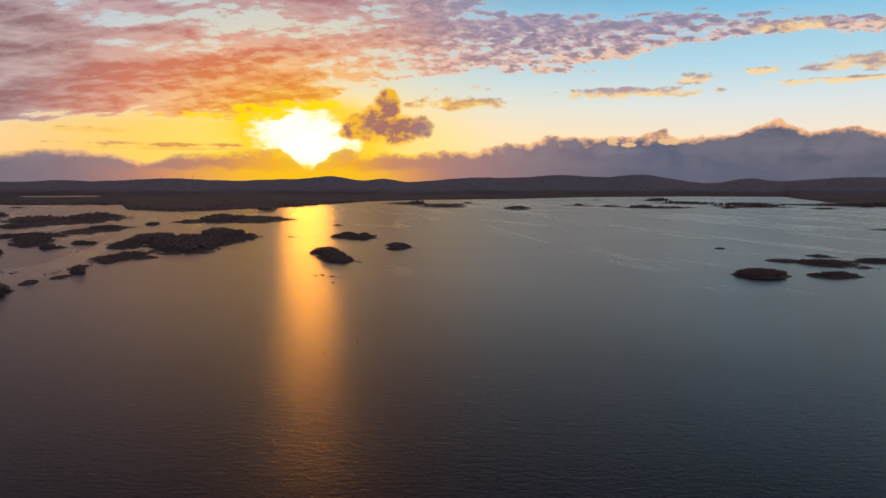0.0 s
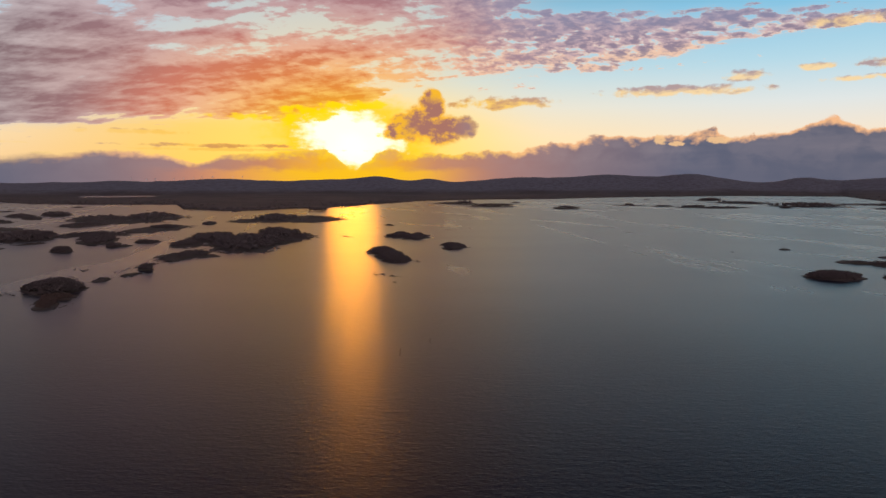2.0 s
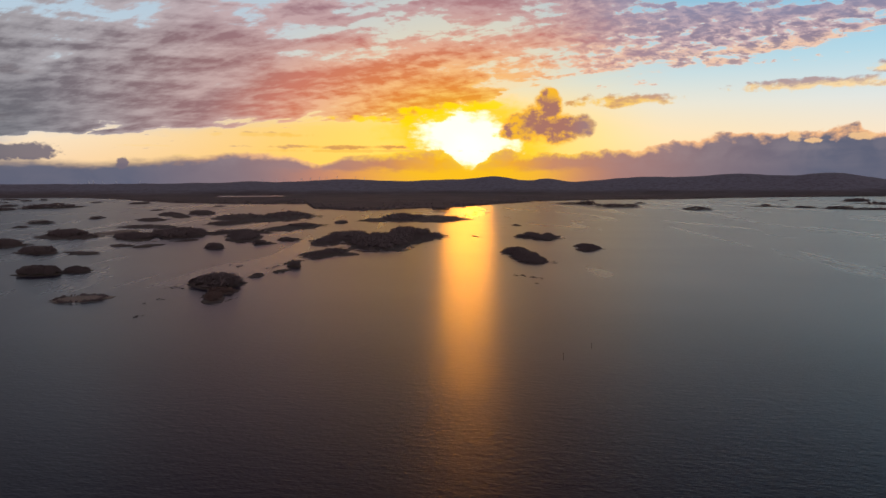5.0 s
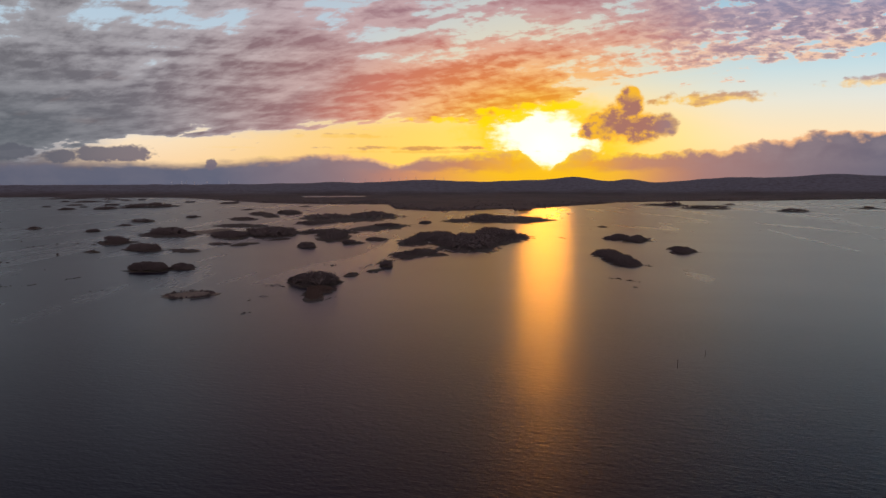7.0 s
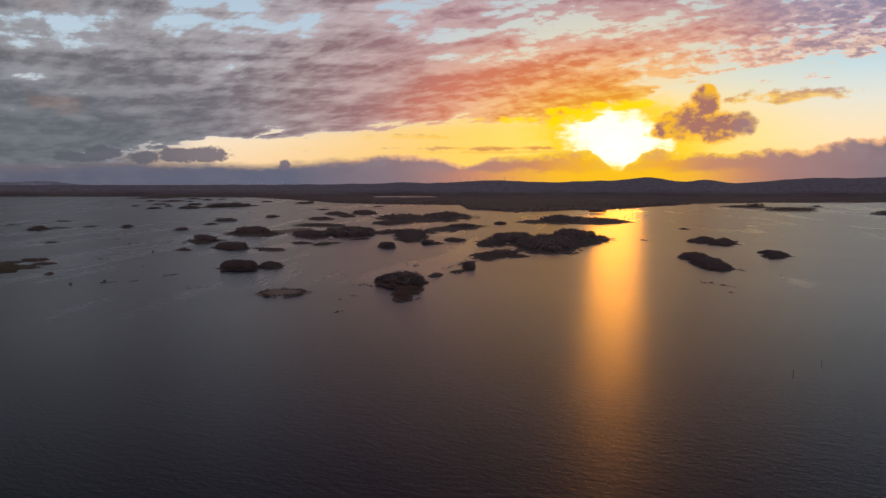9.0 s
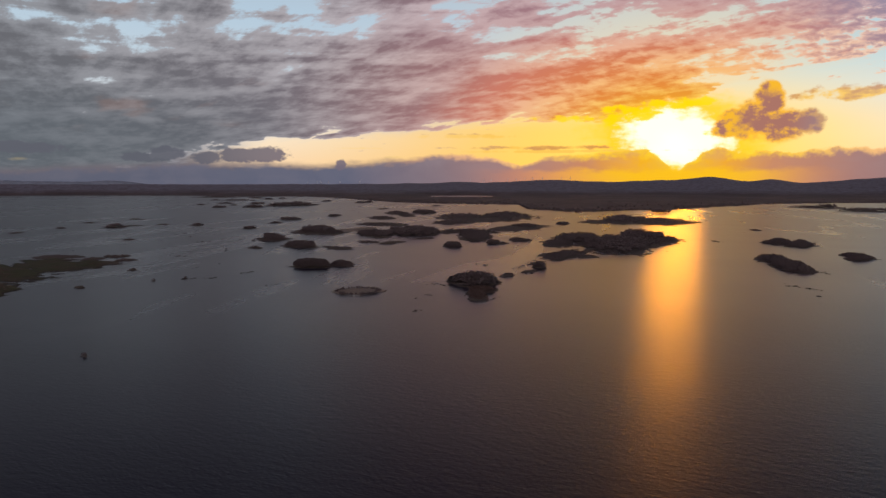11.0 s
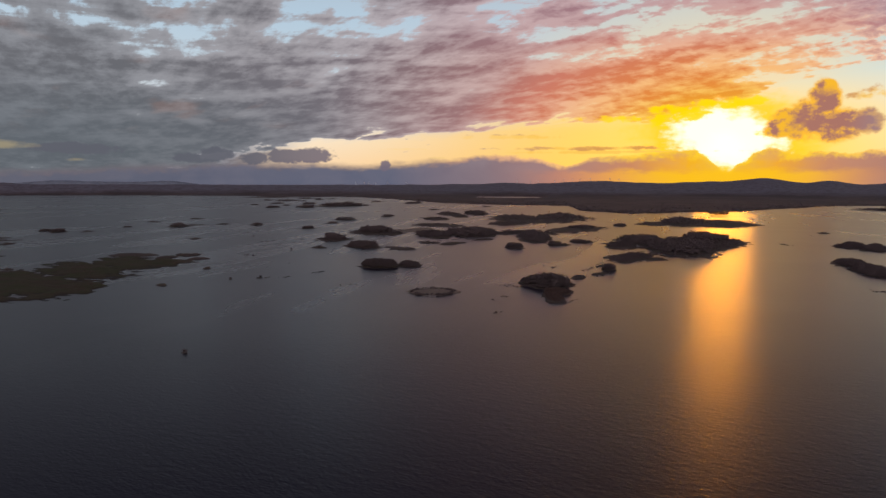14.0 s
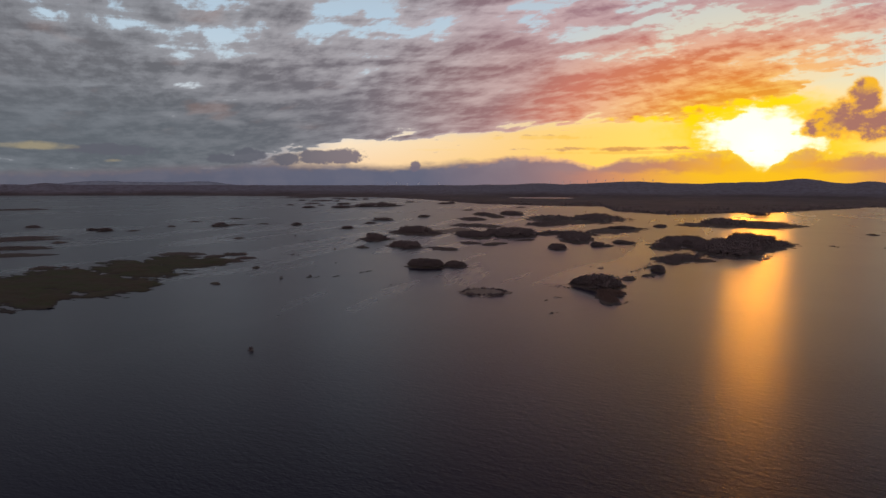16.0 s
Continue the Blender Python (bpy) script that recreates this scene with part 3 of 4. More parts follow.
# ---- islands ----
class Lobe:
    def __init__(self, x, y, length, width, angle, tall):
        self.x, self.y, self.a, self.b, self.tall = x, y, length / 2, max(width / 2, 0.8), tall
        self.c, self.s = math.cos(radians(angle)), math.sin(radians(angle))

    def field(self, x, y):
        dx, dy = x - self.x, y - self.y
        u, v = (dx * self.c + dy * self.s) / self.a, (dy * self.c - dx * self.s) / self.b
        return 1 - (abs(u) ** 1.6 + abs(v) ** 1.6) ** 0.625


TREES_LEFT = [285]
TREE_MODELS = []


def tree_models():
    for i in range(6):
        ob = new("tree", None)
        ob.empty_display_size = 0.3
        tagged(ob, "leafless dark brown tree on a lake island", "tree", "trees on the near islands")
        part("trunk", NEAR_TRUNKS[i], BARK, ob, "thin grey-brown trunk with spreading limbs")
        part("crown", NEAR_CROWNS[i], TWIGS, ob)
        TREE_MODELS.append(ob)


tree_models()
USED = set()


def plant_tree(x, y, z, h, w, rng):
    i = rng.randrange(6)
    m = pose(x, y, z - 0.05 * h, 0, 0, rng.uniform(0, 360))
    if i not in USED:
        ob = TREE_MODELS[i]
        USED.add(i)
        ob.matrix_basis = m
    else:
        ob = copy_thing(TREE_MODELS[i], m)
    ob.scale = (w, w, h)
    TREES_LEFT[0] -= 1


def island(lobes, trees=False, mat=None, scrub=None, label="", wood_label="", bare=False, rise=1.0, span=1.45):
    lobes = [Lobe(*l) for l in lobes]
    mat, scrub = mat or SOIL, scrub or TWIGS
    x0, x1 = min(l.x - max(l.a, l.b) for l in lobes) - 3, max(l.x + max(l.a, l.b) for l in lobes) + 3
    y0, y1 = min(l.y - max(l.a, l.b) for l in lobes) - 3, max(l.y + max(l.a, l.b) for l in lobes) + 3
    cx, cy = (x0 + x1) / 2, (y0 + y1) / 2
    dist = math.hypot(cx, cy)
    small = min(min(l.a, l.b) for l in lobes)
    step = max(0.5, dist / 420.0, max(x1 - x0, y1 - y0) / 130)
    step = min(step, max(small * 0.5, dist / 700))
    wave = max(2.2, min(14.0, small * 1.1))
    l0 = lobes[0]

    def field(x, y):
        f = max(l.field(x, y) * min(1.0, max(l.a, l.b) / 12 + 0.5) for l in lobes)
        u, v = (x * l0.c + y * l0.s) / (wave * 1.7), (y * l0.c - x * l0.s) / (wave * 0.75)
        n = noise.noise(Vector((u, v, 1.3))) * 0.34 + noise.noise(Vector((u * 2.3, v * 2.3, 7.7))) * 0.24 + noise.noise(Vector((u * 5.3, v * 5.3, 2.7))) * 0.12
        return f + 0.15 + n * span

    nx, ny = int((x1 - x0) / step) + 2, int((y1 - y0) / step) + 2
    fv = np.array([[field(x0 + i * step, y0 + j * step) for i in range(nx)] for j in range(ny)])
    keep = fv > -0.22
    cells = []
    for j in range(ny - 1):
        for i in range(nx - 1):
            if keep[j, i] or keep[j, i + 1] or keep[j + 1, i] or keep[j + 1, i + 1]:
                cells.append((j, i))
    tallest = max(l.tall for l in lobes)
    size = "small " if max(x1 - x0, y1 - y0) < 45 else "large " if max(x1 - x0, y1 - y0) > 140 else ""
    if not label:
        label = size + ("low dark island overgrown with leafless scrub trees" if tallest > 2.2 else "low bare islet of dark soil and reeds in the lake")
    # every separate piece of land above the water is an island of its own
    todo, pieces = set(cells), []
    while todo:
        seed = min(todo)
        todo.discard(seed)
        stack, piece = [seed], []
        while stack:
            j, i = stack.pop()
            piece.append((j, i))
            for c in ((j + 1, i), (j - 1, i), (j, i + 1), (j, i - 1), (j + 1, i + 1), (j - 1, i - 1), (j + 1, i - 1), (j - 1, i + 1)):
                if c in todo:
                    todo.discard(c)
                    stack.append(c)
        pieces.append(piece)
    pieces.sort(key=len, reverse=True)
    main = None
    for k, piece in enumerate(pieces):
        if k and max(fv[j, i] for j, i in piece) < 0.08:
            continue
        index, vs, fs = {}, [], []
        for j, i in sorted(piece):
            q = []
            for jj, ii in ((j, i), (j, i + 1), (j + 1, i + 1), (j + 1, i)):
                if (jj, ii) not in index:
                    index[jj, ii] = len(vs)
                    f = fv[jj, ii]
                    x, y = x0 + ii * step, y0 + jj * step
                    z = max(-0.5, min(f * 2.6, 0.35 + f * 1.1)) * rise
                    if f > 0:
                        z += 0.12 * noise.noise(Vector((x, y, 0.5)))
                    vs.append((x - cx, y - cy, z))
                q.append(index[jj, ii])
            fs.append(q)
        ob = new("island", mesh_from("island", vs, fs, mat, True))
        ob.location = (cx, cy, 0)
        tagged(ob, label if k == 0 else "tiny dark islet of soil beside a larger island", "island", "lake islands")
        main = main or ob
    ob = main
    if bare:
        return ob
    rng = random.Random(int(abs(cx) * 13 + abs(cy) * 7))
    spots = []
    for l in lobes:
        if l.tall < 0.25:
            continue
        far = dist > 1000
        h0 = max(l.tall * 0.84, 0.7)
        gap = h0 * (0.46 if not far else 0.6)
        gap = max(gap, 0.9, math.sqrt(4 * l.a * l.b / (240 if dist < 1000 else 150)))
        r = max(l.a, l.b)
        n = int(2 * r / gap) + 1
        for j in range(-n, n + 1):
            for i in range(-n, n + 1):
                x, y = l.x + i * gap * 0.5 * 1.9 + rng.uniform(-0.4, 0.4) * gap, l.y + j * gap * 0.5 * 1.9 + rng.uniform(-0.4, 0.4) * gap
                if l.field(x, y) < -0.05 or any(o.tall > l.tall and o.field(x, y) > 0.15 for o in lobes):
                    continue
                f = field(x, y)
                if f < 0.12 or (l.tall < 1.2 and noise.noise(Vector((x / 4, y / 4, 3))) < 0.05):
                    continue
                h = h0 * rng.uniform(0.8, 1.0) * (0.14 + 0.86 * min(1, max(0, f - 0.1) / 0.5) ** 0.8) * (1 + 0.25 * noise.noise(Vector((x / (2.5 * h0 + 2), y / (2.5 * h0 + 2), 4.4))))
                spots.append((x, y, min(f * 2.6, 0.35 + f * 1.1) * rise - 0.1, h, max(h * 1.05, min(gap * 1.35, h * 1.9)) * rng.uniform(1.1, 1.6)))
    if trees:
        rest = []
        for s in spots:
            if TREES_LEFT[0] > 0 and s[3] > 1.4:
                plant_tree(*s, rng)
            else:
                rest.append(s)
        spots = rest
    crowns = FAR_CROWNS if dist > 1100 or tallest < 1.2 else MID_CROWNS
    stand("scrub_woodland" if tallest > 1.5 else "reed_growth", spots, crowns, scrub, wood_label or ("dense leafless scrub woodland covering a lake island" if tallest > 1.5 else "patchy dark reeds and low scrub on an islet"), "woodland" if tallest > 1.5 else "reeds")
    return ob


# the larger islands
island([(-256, 808, 118.7, 48.3, 103, 9), (-252, 689, 180.4, 68.2, 106, 8), (-227, 761, 146.9, 43.9, 98, 2.5), (-311, 754, 116.5, 51.1, 109, 6), (-309, 681, 89.7, 31.2, 111, 2.5), (-261, 566, 82.8, 31.7, 97, 2), (-242, 566, 23.6, 16.8, 107, 0.4)])
island([(-375, 1189, 261.0, 64.3, 105, 9), (-315, 1173, 219.4, 107.3, 100, 3), (-394, 1104, 113.6, 48.2, 107, 1.2)])
island([(-427, 1030, 64.3, 18.6, 110, 3)])
island([(-664, 1152, 261.4, 94.6, 119, 6), (-608, 1222, 316.6, 90.5, 115, 8), (-593, 978, 119.2, 58.9, 111, 4)])
island([(-570, 1061, 99.7, 49.4, 106, 0.5)])
island([(-840, 1303, 187.0, 49.0, 122, 7), (-876, 1253, 174.1, 42.3, 124, 4)])
island([(-798, 1170, 152.9, 27.6, 123, 2)])
island([(-774, 1047, 111.7, 44.3, 127, 3)])
island([(-522, 744, 129.1, 66.1, 127, 9), (-550, 700, 85.5, 45.0, 132, 6), (-473, 796, 80.4, 70.0, 146, 3), (-429, 729, 142.6, 33.6, 118, 5)])
island([(-447, 906, 162.6, 61.9, 97, 1.0), (-453, 939, 80.3, 34.6, 114, 4)])
island([(-659, 877, 93.7, 65.1, 140, 1.5)])
island([(-389, 600, 36.5, 17.0, 122, 5)])
island([(-369, 649, 24.6, 12.7, 118, 4), (-359, 652, 22.2, 11.1, 117, 0.4)])
island([(-359, 697, 35.0, 21.4, 116, 2.5)])
island([(-647, 708, 83.1, 39.9, 136, 9), (-632, 694, 102.4, 57.5, 140, 2.5)])
island([(-518, 526, 45.2, 30.2, 154, 6)])
island([(-473, 526, 41.2, 19.7, 160, 0.3)])
island([(-399, 398, 34.5, 24.1, 171, 6), (-384, 415, 24.4, 16.5, 147, 3)], trees=True)
island([(-605, 578, 62.8, 34.5, 133, 1.5), (-602, 579, 45.7, 20.7, 132, 7)])
island([(-255, 379, 42.8, 29.6, 125, 7), (-250, 419, 18.4, 8.7, 101, 0.4)], trees=True, span=0.7, label="round island crowded with dark leafless trees")
island([(-236, 352, 28.4, 15.2, 121, 2), (-230, 334, 36.2, 11.7, 120, 1.6)], scrub=REDSCRUB, label="low islet covered in red-brown scrub beside the round island", wood_label="red-brown scrub and reeds on the islet")
island([(-102, 610, 67.8, 21.9, 101, 4), (-90, 571, 79.1, 19.6, 100, 4.5), (-77, 546, 40.6, 12.3, 92, 2.5)], trees=True)
island([(-111, 800, 62.4, 27.2, 91, 4), (-90, 780, 78.6, 24.6, 91, 4)])
island([(-47, 686, 37.2, 14.6, 86, 1.5), (-41, 660, 44.7, 19.2, 84, 2.8)])
island([(-530, 150, 153.7, 65.2, 175, 0), (-530, 202, 144.1, 56.6, 162, 0), (-557, 260, 112.0, 51.0, 160, 0), (-573, 306, 98.0, 48.3, 158, 0), (-479, 211, 56.6, 26.7, 143, 0.5), (-468, 152, 51.2, 26.7, 146, 0.5), (-541, 250, 69.3, 16.1, 151, 0.5), (-555, 327, 54.8, 25.4, 151, 0.3)], mat=MEADOW, rise=0.8, scrub=REDSCRUB,
       label="long flat green meadow island with a brown reed edge", wood_label="low brown reeds along the meadow island")
island([(-626, 345, 36.0, 25.4, 4, 0.5)])
island([(209, 457, 30.5, 29.5, -5, 4.7)], trees=True)
island([(268, 543, 31, 17.8, -30, 1), (291, 526, 37.5, 29.4, -17, 2.9)])
island([(245, 459, 10, 9.7, -34, 0.4), (258, 456, 26.5, 19.8, 1, 2.3)], trees=True)
island([(313, 580, 19.4, 15, -44, 1.1)])
island([(337, 540, 28.3, 26.9, -16, 2.1)])
island([(595, 927, 68.4, 24.7, 21, 0.9)])
island([(258, 651, 10, 9.6, -34, 0.2)])
island([(774, 2545, 130.7, 71.9, 43, 11.5)])
island([(764, 2181, 210.9, 116, -60, 8.4)])
island([(507, 1805, 90.7, 49.9, 30, 7.3), (572, 1764, 125.4, 69, 21, 4.6)])
island([(826, 1886, 185.4, 102, -28, 15.8)])
island([(1057, 2018, 184, 101.2, -58, 4.5), (1131, 1944, 166.9, 91.8, -34, 9.3), (1245, 1952, 206.3, 113.5, 31, 15.6)])
island([(925, 1697, 81.7, 44.9, 30, 3.5)])
island([(1100, 1824, 44.6, 24.5, -76, 2.5)])
island([(711, 1747, 32.9, 18.1, 2, 3.4)])
island([(178, 1690, 58.8, 32.3, 2, 7.8)])
island([(-101, 2081, 134, 73.7, -23, 6.3), (-77, 2054, 57.8, 31.8, 2, 14.7), (5, 1852, 104.5, 57.5, 2, 10.8)])
island([(75, 2178, 29.9, 16.4, 3, 5.2)])
island([(376, 1937, 88.6, 48.7, -32, 1.3), (381, 1963, 31.9, 17.5, 2, 6.2)])
island([(448, 1868, 56.2, 30.9, 2, 4.2)])
island([(562, 2574, 29.4, 16.2, 3, 3)])
island([(-151, 1006, 19.5, 10.7, -43, 0.4)])
island([(-248, 472, 8.6, 13.8, 46, 4.2), (-245, 446, 17.6, 4.7, 69, 0.2)])
island([(-1454, 1973, 32.2, 17.7, 5, 7.3)])
island([(-910, 1088, 21.8, 12, 68, 3.4)])
island([(-1041, 1452, 33.1, 18.2, 89, 1.4)])
island([(-1046, 1722, 46, 25.3, 84, 1.8)])
island([(-544, 490, 11, 16.7, 70, 1.1)])
island([(-766, 706, 22.1, 12.2, 72, 3.1)])
island([(-827, 825, 22.7, 12.5, 84, 2.2)])
island([(-886, 723, 23, 12.7, 78, 4.1)])
island([(-880, 923, 42.1, 23.2, 65, 6.3)])
island([(-899, 1061, 19.5, 10.7, 37, 4.2)])
island([(-1413, 1381, 67.6, 37.2, 84, 8.5), (-1644, 1634, 72.8, 40, 107, 5.8)])
island([(-1428, 1539, 163.6, 90, 82, 15.2)])
island([(-1481, 1325, 53.1, 29.2, 104, 5.5)])
island([(-1767, 1621, 73.4, 40.4, 116, 3.9)])
island([(-1586, 1478, 21.4, 11.8, 39, 3.7)])
island([(-1701, 1460, 25.1, 13.8, 39, 2.9)])
island([(-2138, 1922, 36.8, 20.2, 41, 6.1)])
island([(-2045, 1937, 120.4, 66.2, 97, 5.9)])
island([(-1964, 1942, 23.3, 12.8, 41, 3.8)])
island([(-2060, 2134, 41.2, 22.7, 42, 7.5)])
island([(-2098, 2256, 33.5, 18.4, 42, 7.9)])
island([(-2594, 2357, 192.6, 105.9, 43, 6.3)])
island([(-2313, 2322, 148.2, 61.1, -24, 5.2)])
island([(-1430, 1903, 83.1, 45.7, 101, 6.1)])
island([(-1670, 2014, 91.2, 29.8, 115, 4.2)])
island([(-1431, 1643, 67.2, 37, 104, 1.9)])
island([(-1035, 1426, 18.2, 10, 38, 1.4)])
island([(-949, 632, 34.8, 19.1, 90, 5.9), (-960, 668, 28.6, 15.7, 68, 0.7)])
island([(-1085, 688, 18, 9.9, 37, 1)])
island([(-1130, 800, 18.9, 10.4, 37, 0.6)])
island([(-1006, 472, 16.4, 9, 80, 2.6), (-976, 473, 23.8, 13.1, 104, 4)])
island([(-994, 581, 12.7, 7, 36, 1.3)])
island([(-947, 493, 22.6, 6.7, 116, 0.5)])
island([(-734, 492, 8.8, 8.3, 36, 0.5)])
island([(-1874, 763, 123.2, 67.8, 78, 2.9)])
island([(-1125, 451, 19, 10.5, 81, 3.2)])
island([(-937, 354, 63.4, 24.5, 61, 0.4), (-901, 334, 73.9, 35.9, 62, 0.6)])
island([(-801, 279, 72.4, 39, 50, 1.2)])
island([(-733, 250, 65.2, 26.4, 49, 0.8)])
island([(-830, 341, 15.8, 11.5, 101, 0.7)])
island([(-611, 222, 18.3, 11, 84, 0.3)])
island([(-604, 233, 5.5, 7.7, 75, 0.3)])
island([(-547, 336, 15.9, 7.1, 88, 0.2)])
island([(-556, 356, 12.2, 9.3, 58, 0.2)])
island([(-585, 370, 16.9, 10.3, 54, 0.4)])
island([(-447, 246, 5.9, 7.7, 60, 0.7)])
island([(-624, 759, 102.3, 37, 105, 0.2)], mat=MARSH, rise=0.5, label="low pale reed marsh between the islands")
island([(-511, 657, 19.8, 10.5, 61, 0.3)])
island([(-487, 597, 17.9, 13.1, 59, 0.4)])
island([(-459, 590, 16.4, 9.7, 60, 0.3)])
island([(-461, 667, 27.4, 9.6, 72, 0.3)])
island([(-464, 608, 25.5, 9.8, 58, 0.2)])
island([(-488, 597, 25, 10, -10, 0.3)])
island([(-260, 497, 26.2, 2.5, 81, 0.2)])
island([(303, 501, 12.8, 3.8, 16, 0.2)])
island([(-585, 349, 12.3, 19.7, 25, 0.2)])
island([(-552, 357, 14.8, 8.2, 77, 0.2)])
island([(-539, 335, 10.9, 5.9, 99, 0.1)])
island([(-585, 378, 7.3, 10, 61, 0.3)])
island([(-596, 371, 10.1, 6.5, 25, 0.2)])
island([(-494, 317, 6.9, 4.1, 87, 0.1)])
island([(-739, 498, 9.6, 8.9, 25, 0.2)])
island([(-944, 711, 19.5, 10.7, 70, 0.5)])
island([(-1119, 799, 26.6, 14.6, 24, 0.5)])



# ring of shrubs round a pale marsh
def ring_islet():
    island([(-296, 314, 27, 23, 38, 0)], mat=MARSH, bare=True, rise=0.35, span=0.8, label="small round islet of pale marsh ringed by shrubs")
    rng = random.Random(21)
    spots = []
    c, s = math.cos(radians(38)), math.sin(radians(38))
    for i in range(150):
        th = rng.uniform(0, 6.283)
        if noise.noise(Vector((math.cos(th) * 2, math.sin(th) * 2, 1))) < -0.28:
            continue
        u, v = 11.8 * math.cos(th) + rng.gauss(0, 0.45), 12.5 * math.sin(th) + rng.gauss(0, 0.45)
        h = rng.uniform(0.7, 1.7)
        spots.append((-296 + u * c - v * s, 314 + u * s + v * c, 0.0, h, h * rng.uniform(0.9, 1.5)))
    stand("shrub_ring", spots, MID_CROWNS, TWIGS, "ring of low bare shrubs round a pale marsh", "shrubs")


ring_islet()


# ---- single bushes on rocks ----
def bush(x, y, h):
    ob = new("bush", None)
    rng = random.Random(int(x * 3 + y))
    tagged(ob, "lone dark rounded bush standing on a rock in the lake", "bush", "lone bushes")
    part("foliage", crown_arrays(int(abs(x)), 2, 6, 160), TWIGS, ob)
    v, f = lump(0.55, 2, rng, 0.4, 0.3)
    part("rock_base", (v, f), STONE, ob, "wet grey limestone base")
    ob.location, ob.scale = (x, y, 0.0), (h * 1.0, h * 1.0, h * 0.62)


for bx, by, bh in ((-291, 144, 2.2), (-434, 287, 2.4), (-425, 304, 2.4), (-553, 461, 2.6), (-646, 544, 2.0), (-633, 558, 1.8), (-710, 557, 2.2), (-541, 485, 2.4), (-469, 374, 1.2), (-761, 593, 1.6)):
    bush(bx, by, bh)

# ---- reefs: separate stones breaking the surface ----
STONES = []


def reef(xa, ya, xb, yb, n):
    rng = random.Random(int(xa * 5 + yb))
    if not STONES:
        for i in range(5):
            v, f = lump(1.0, 2, random.Random(300 + i), 0.6, 0.5)
            STONES.append(mesh_from("rock", v, f, STONE, False))
    d = math.hypot(xa, ya) / 500
    for i in range(n):
        k = rng.random()
        ob = new("rock", STONES[rng.randrange(5)])
        tagged(ob, "wet grey limestone rock just above the water", "rock", "reef rocks")
        r = rng.uniform(0.25, 0.75) * max(0.8, d)
        ob.location = (xa + (xb - xa) * k + rng.gauss(0, 1.2), ya + (yb - ya) * k + rng.gauss(0, 2.5), 0.05)
        ob.scale = (r * rng.uniform(0.8, 1.8), r, r * rng.uniform(0.6, 1.1))
        ob.rotation_euler = (0, 0, rng.uniform(0, 6.28))


reef(-87, 461, -66, 445, 22)
reef(-73, 552, -61, 528, 10)
reef(-177, 795, -162, 778, 8)
reef(-67, 424, -65, 426, 3)
reef(-280, 366, -262, 360, 12)
reef(-291, 465, -282, 470, 8)
reef(-261, 453, -270, 525, 16)
reef(-246, 434, -239, 443, 8)
reef(-255, 308, -254, 325, 5)
reef(-236, 278, -234, 280, 5)
reef(-257, 320, -252, 320, 4)
reef(-221, 310, -216, 330, 6)
reef(-413, 341, -414, 352, 9)
reef(-416, 310, -413, 316, 6)
reef(-426, 303, -420, 308, 8)
reef(-359, 302, -353, 315, 5)
reef(-548, 397, -538, 403, 7)
reef(-648, 514, -640, 520, 6)
reef(-523, 642, -468, 661, 18)
reef(-383, 732, -316, 639, 14)
reef(295, 503, 310, 496, 12)
reef(201, 625, 207, 620, 4)
reef(-310, 472, -284, 473, 8)
reef(-219, 318, -216, 337, 6)
reef(-535, 335, -535, 355, 10)


# ---- posts and buoys ----
def post(x, y, h):
    ob = new("marker_post", None)
    tagged(ob, "thin weathered wooden marker post standing in the water", "post", "marker posts")
    bm = bmesh.new()
    bmesh.ops.create_cone(bm, cap_ends=True, segments=10, radius1=0.075, radius2=0.05, depth=h + 0.6, matrix=Matrix.Translation((0, 0, h / 2 - 0.3)))
    part("pole", bm, POSTWOOD, ob)
    bm = bmesh.new()
    bmesh.ops.create_cone(bm, cap_ends=True, segments=10, radius1=0.11, radius2=0.08, depth=0.18, matrix=Matrix.Translation((0, 0, h)))
    part("cap", bm, POSTWOOD, ob)
    ob.matrix_basis = pose(x, y, 0, 2, 1, 0)


post(-32, 258, 2.2)
post(-41, 239, 2.6)


def buoy(x, y, s):
    ob = new("buoy", None)
    tagged(ob, "small dark floating buoy on the open lake", "buoy", "buoys")
    v, f = lump(0.7, 2, random.Random(int(x)), 0.9, 0.02)
    part("float", (v, f), BUOY, ob)
    bm = bmesh.new()
    bmesh.ops.create_cone(bm, cap_ends=True, segments=8, radius1=0.12, radius2=0.06, depth=1.2, matrix=Matrix.Translation((0, 0, 1.0)))
    part("mast", bm, BUOY, ob)
    ob.location, ob.scale = (x, y, 0.1), (s, s, s)


buoy(85, 1093, 1.0)
buoy(88, 1075, 0.9)
buoy(498, 1314, 1.2)
buoy(51, 990, 0.9)


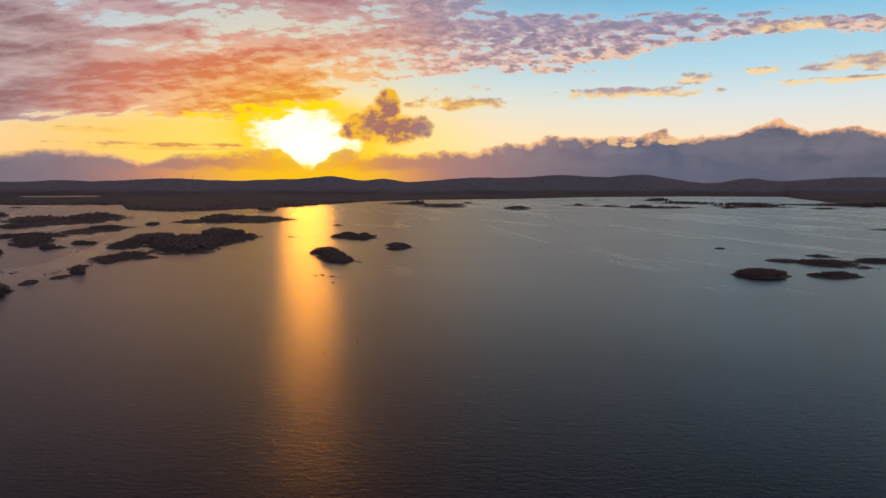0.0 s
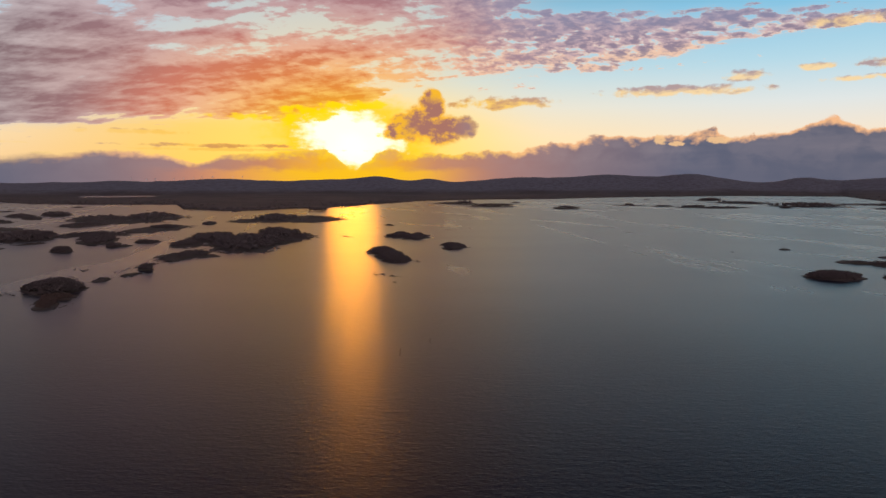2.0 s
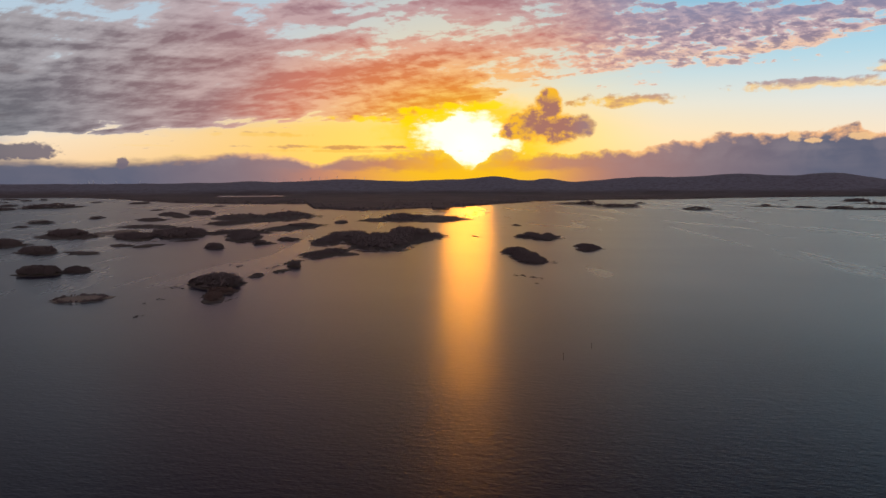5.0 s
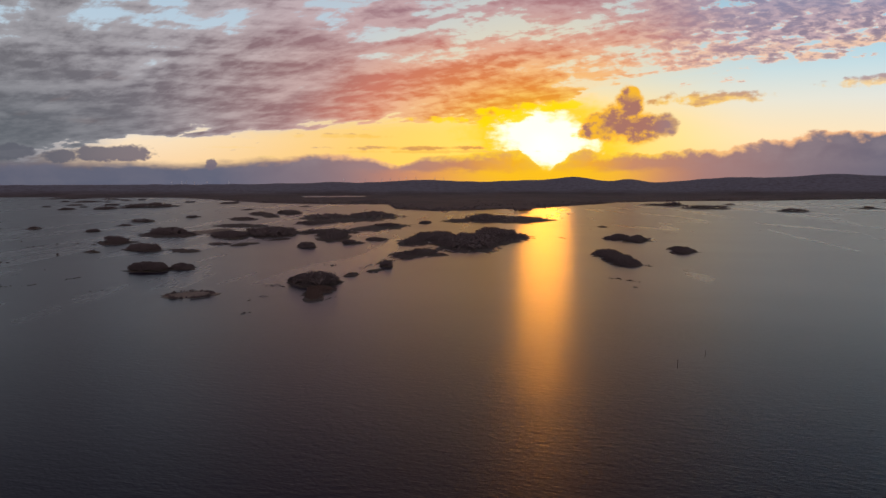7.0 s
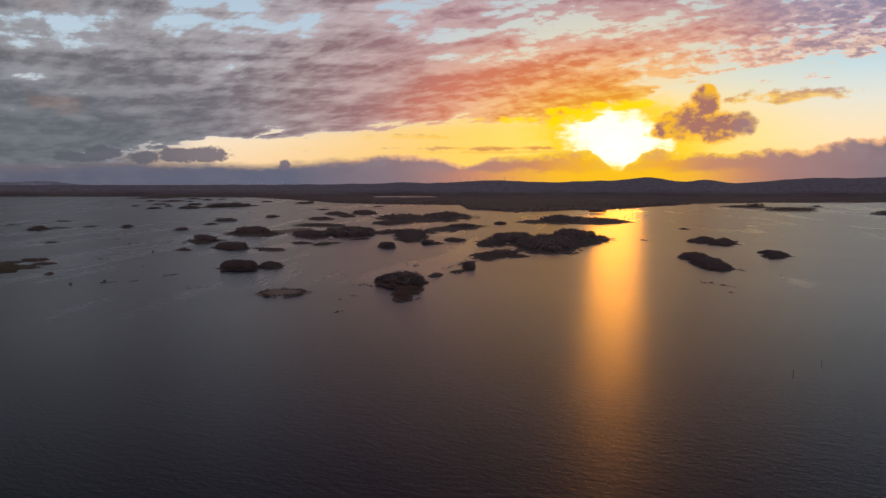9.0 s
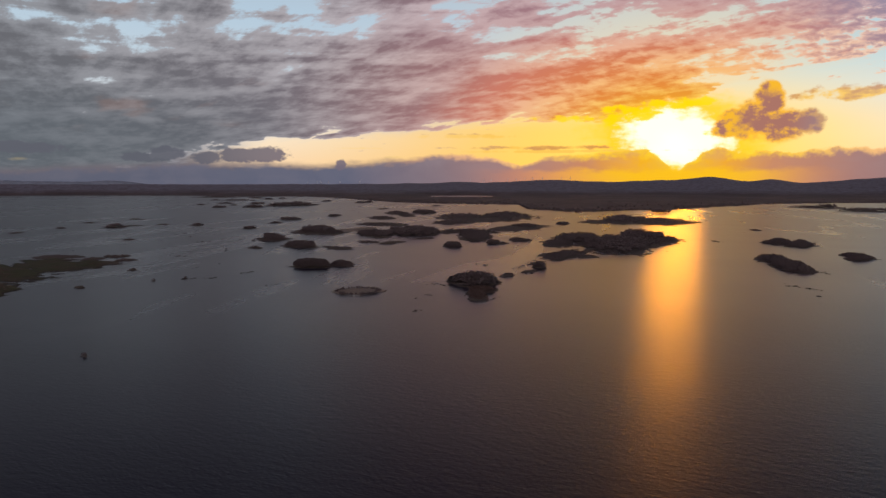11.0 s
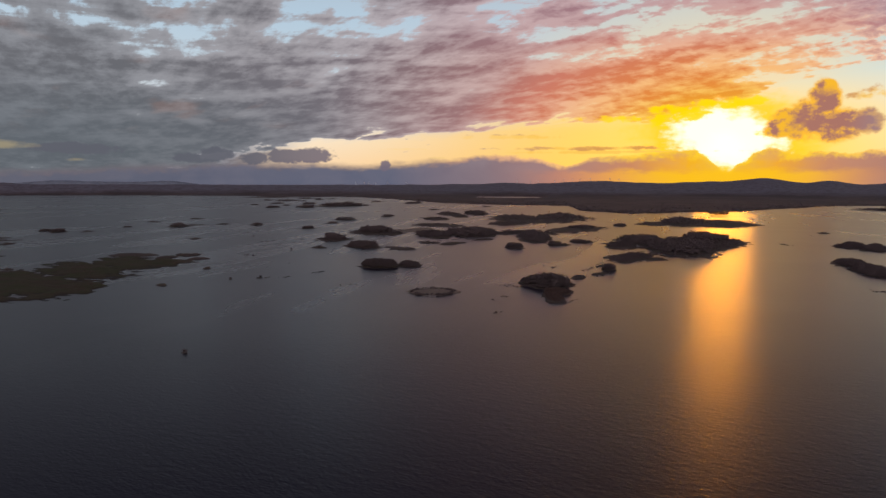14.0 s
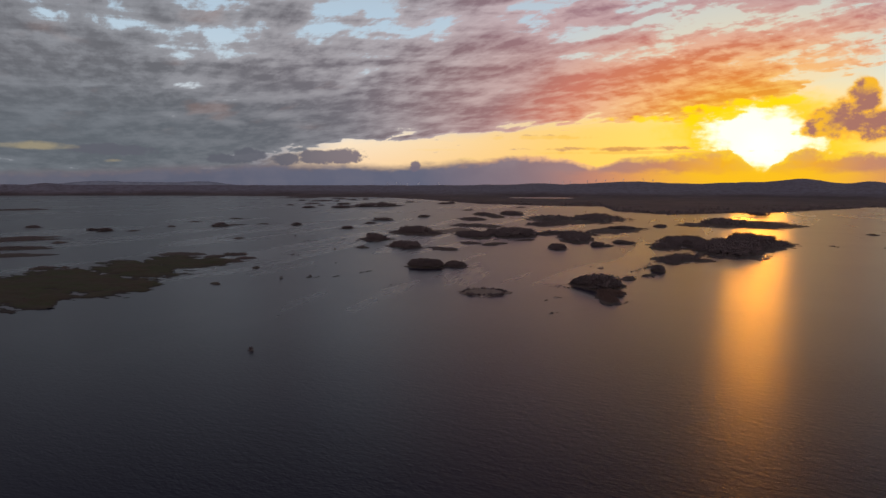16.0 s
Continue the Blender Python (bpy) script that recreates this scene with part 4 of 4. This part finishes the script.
# ---- wind turbines on the ridge ----
def turbine_model():
    ob = new("wind_turbine", None)
    tagged(ob, "white three-bladed wind turbine on the distant ridge", "wind turbine", "wind farm")
    bm = bmesh.new()
    bmesh.ops.create_cone(bm, cap_ends=True, segments=12, radius1=1.3, radius2=0.8, depth=34, matrix=Matrix.Translation((0, 0, 13)))
    part("tower", bm, WHITE, ob)
    bm = bmesh.new()
    bmesh.ops.create_cube(bm, size=1.0, matrix=Matrix.Translation((0, 0.8, 30.4)) @ Matrix.Diagonal((1.6, 4.0, 1.6, 1)))
    bmesh.ops.bevel(bm, geom=bm.edges[:], offset=0.3, segments=2, affect="EDGES")
    part("nacelle", bm, WHITE, ob)
    bm = bmesh.new()
    bmesh.ops.create_icosphere(bm, subdivisions=2, radius=0.95, matrix=Matrix.Translation((0, -1.5, 30.4)))
    part("hub", bm, WHITE, ob)
    for i in range(3):
        vs = []
        for s, w, th in ((0.6, 0.5, 0.4), (4, 1.0, 0.35), (9, 0.7, 0.22), (15, 0.25, 0.1)):
            vs += [(-w, -th, s), (w, -th * 0.4, s), (w, th * 0.4, s), (-w, th, s)]
        fs = []
        for k in range(3):
            for j in range(4):
                a, b = k * 4 + j, k * 4 + (j + 1) % 4
                fs += [(a, b, b + 4), (a, b + 4, a + 4)]
        fs += [(12, 13, 14), (12, 14, 15)]
        bl = part("blade", (np.array(vs, dtype=np.float32), np.array(fs)), WHITE, ob)
        bl.matrix_basis = Matrix.Translation((0, -1.5, 30.4)) @ Matrix.Rotation(radians(120 * i + 14), 4, "Y")
    return ob


def wind_farm():
    rng = random.Random(8)
    first = None
    for az in (-40.6, -39.9, -39.6, -39.0, -38.1, -36.5, -27.6, -26.5, -25.9, -24.6, -23.9, -23.2, -22.6, -21.8, -20.3, -19.6):
        r = RIM - rng.uniform(5, 25)
        z = 58 + math.tan(radians(ridge_el(az))) * RIM - 8
        m = pose(r * math.sin(radians(az)), r * math.cos(radians(az)), z, 0, 0, -az + rng.uniform(-40, 40))
        if first is None:
            first = turbine_model()
            first.matrix_basis = m @ Matrix.Scale(0.72, 4)
        else:
            copy_thing(first, m)


wind_farm()
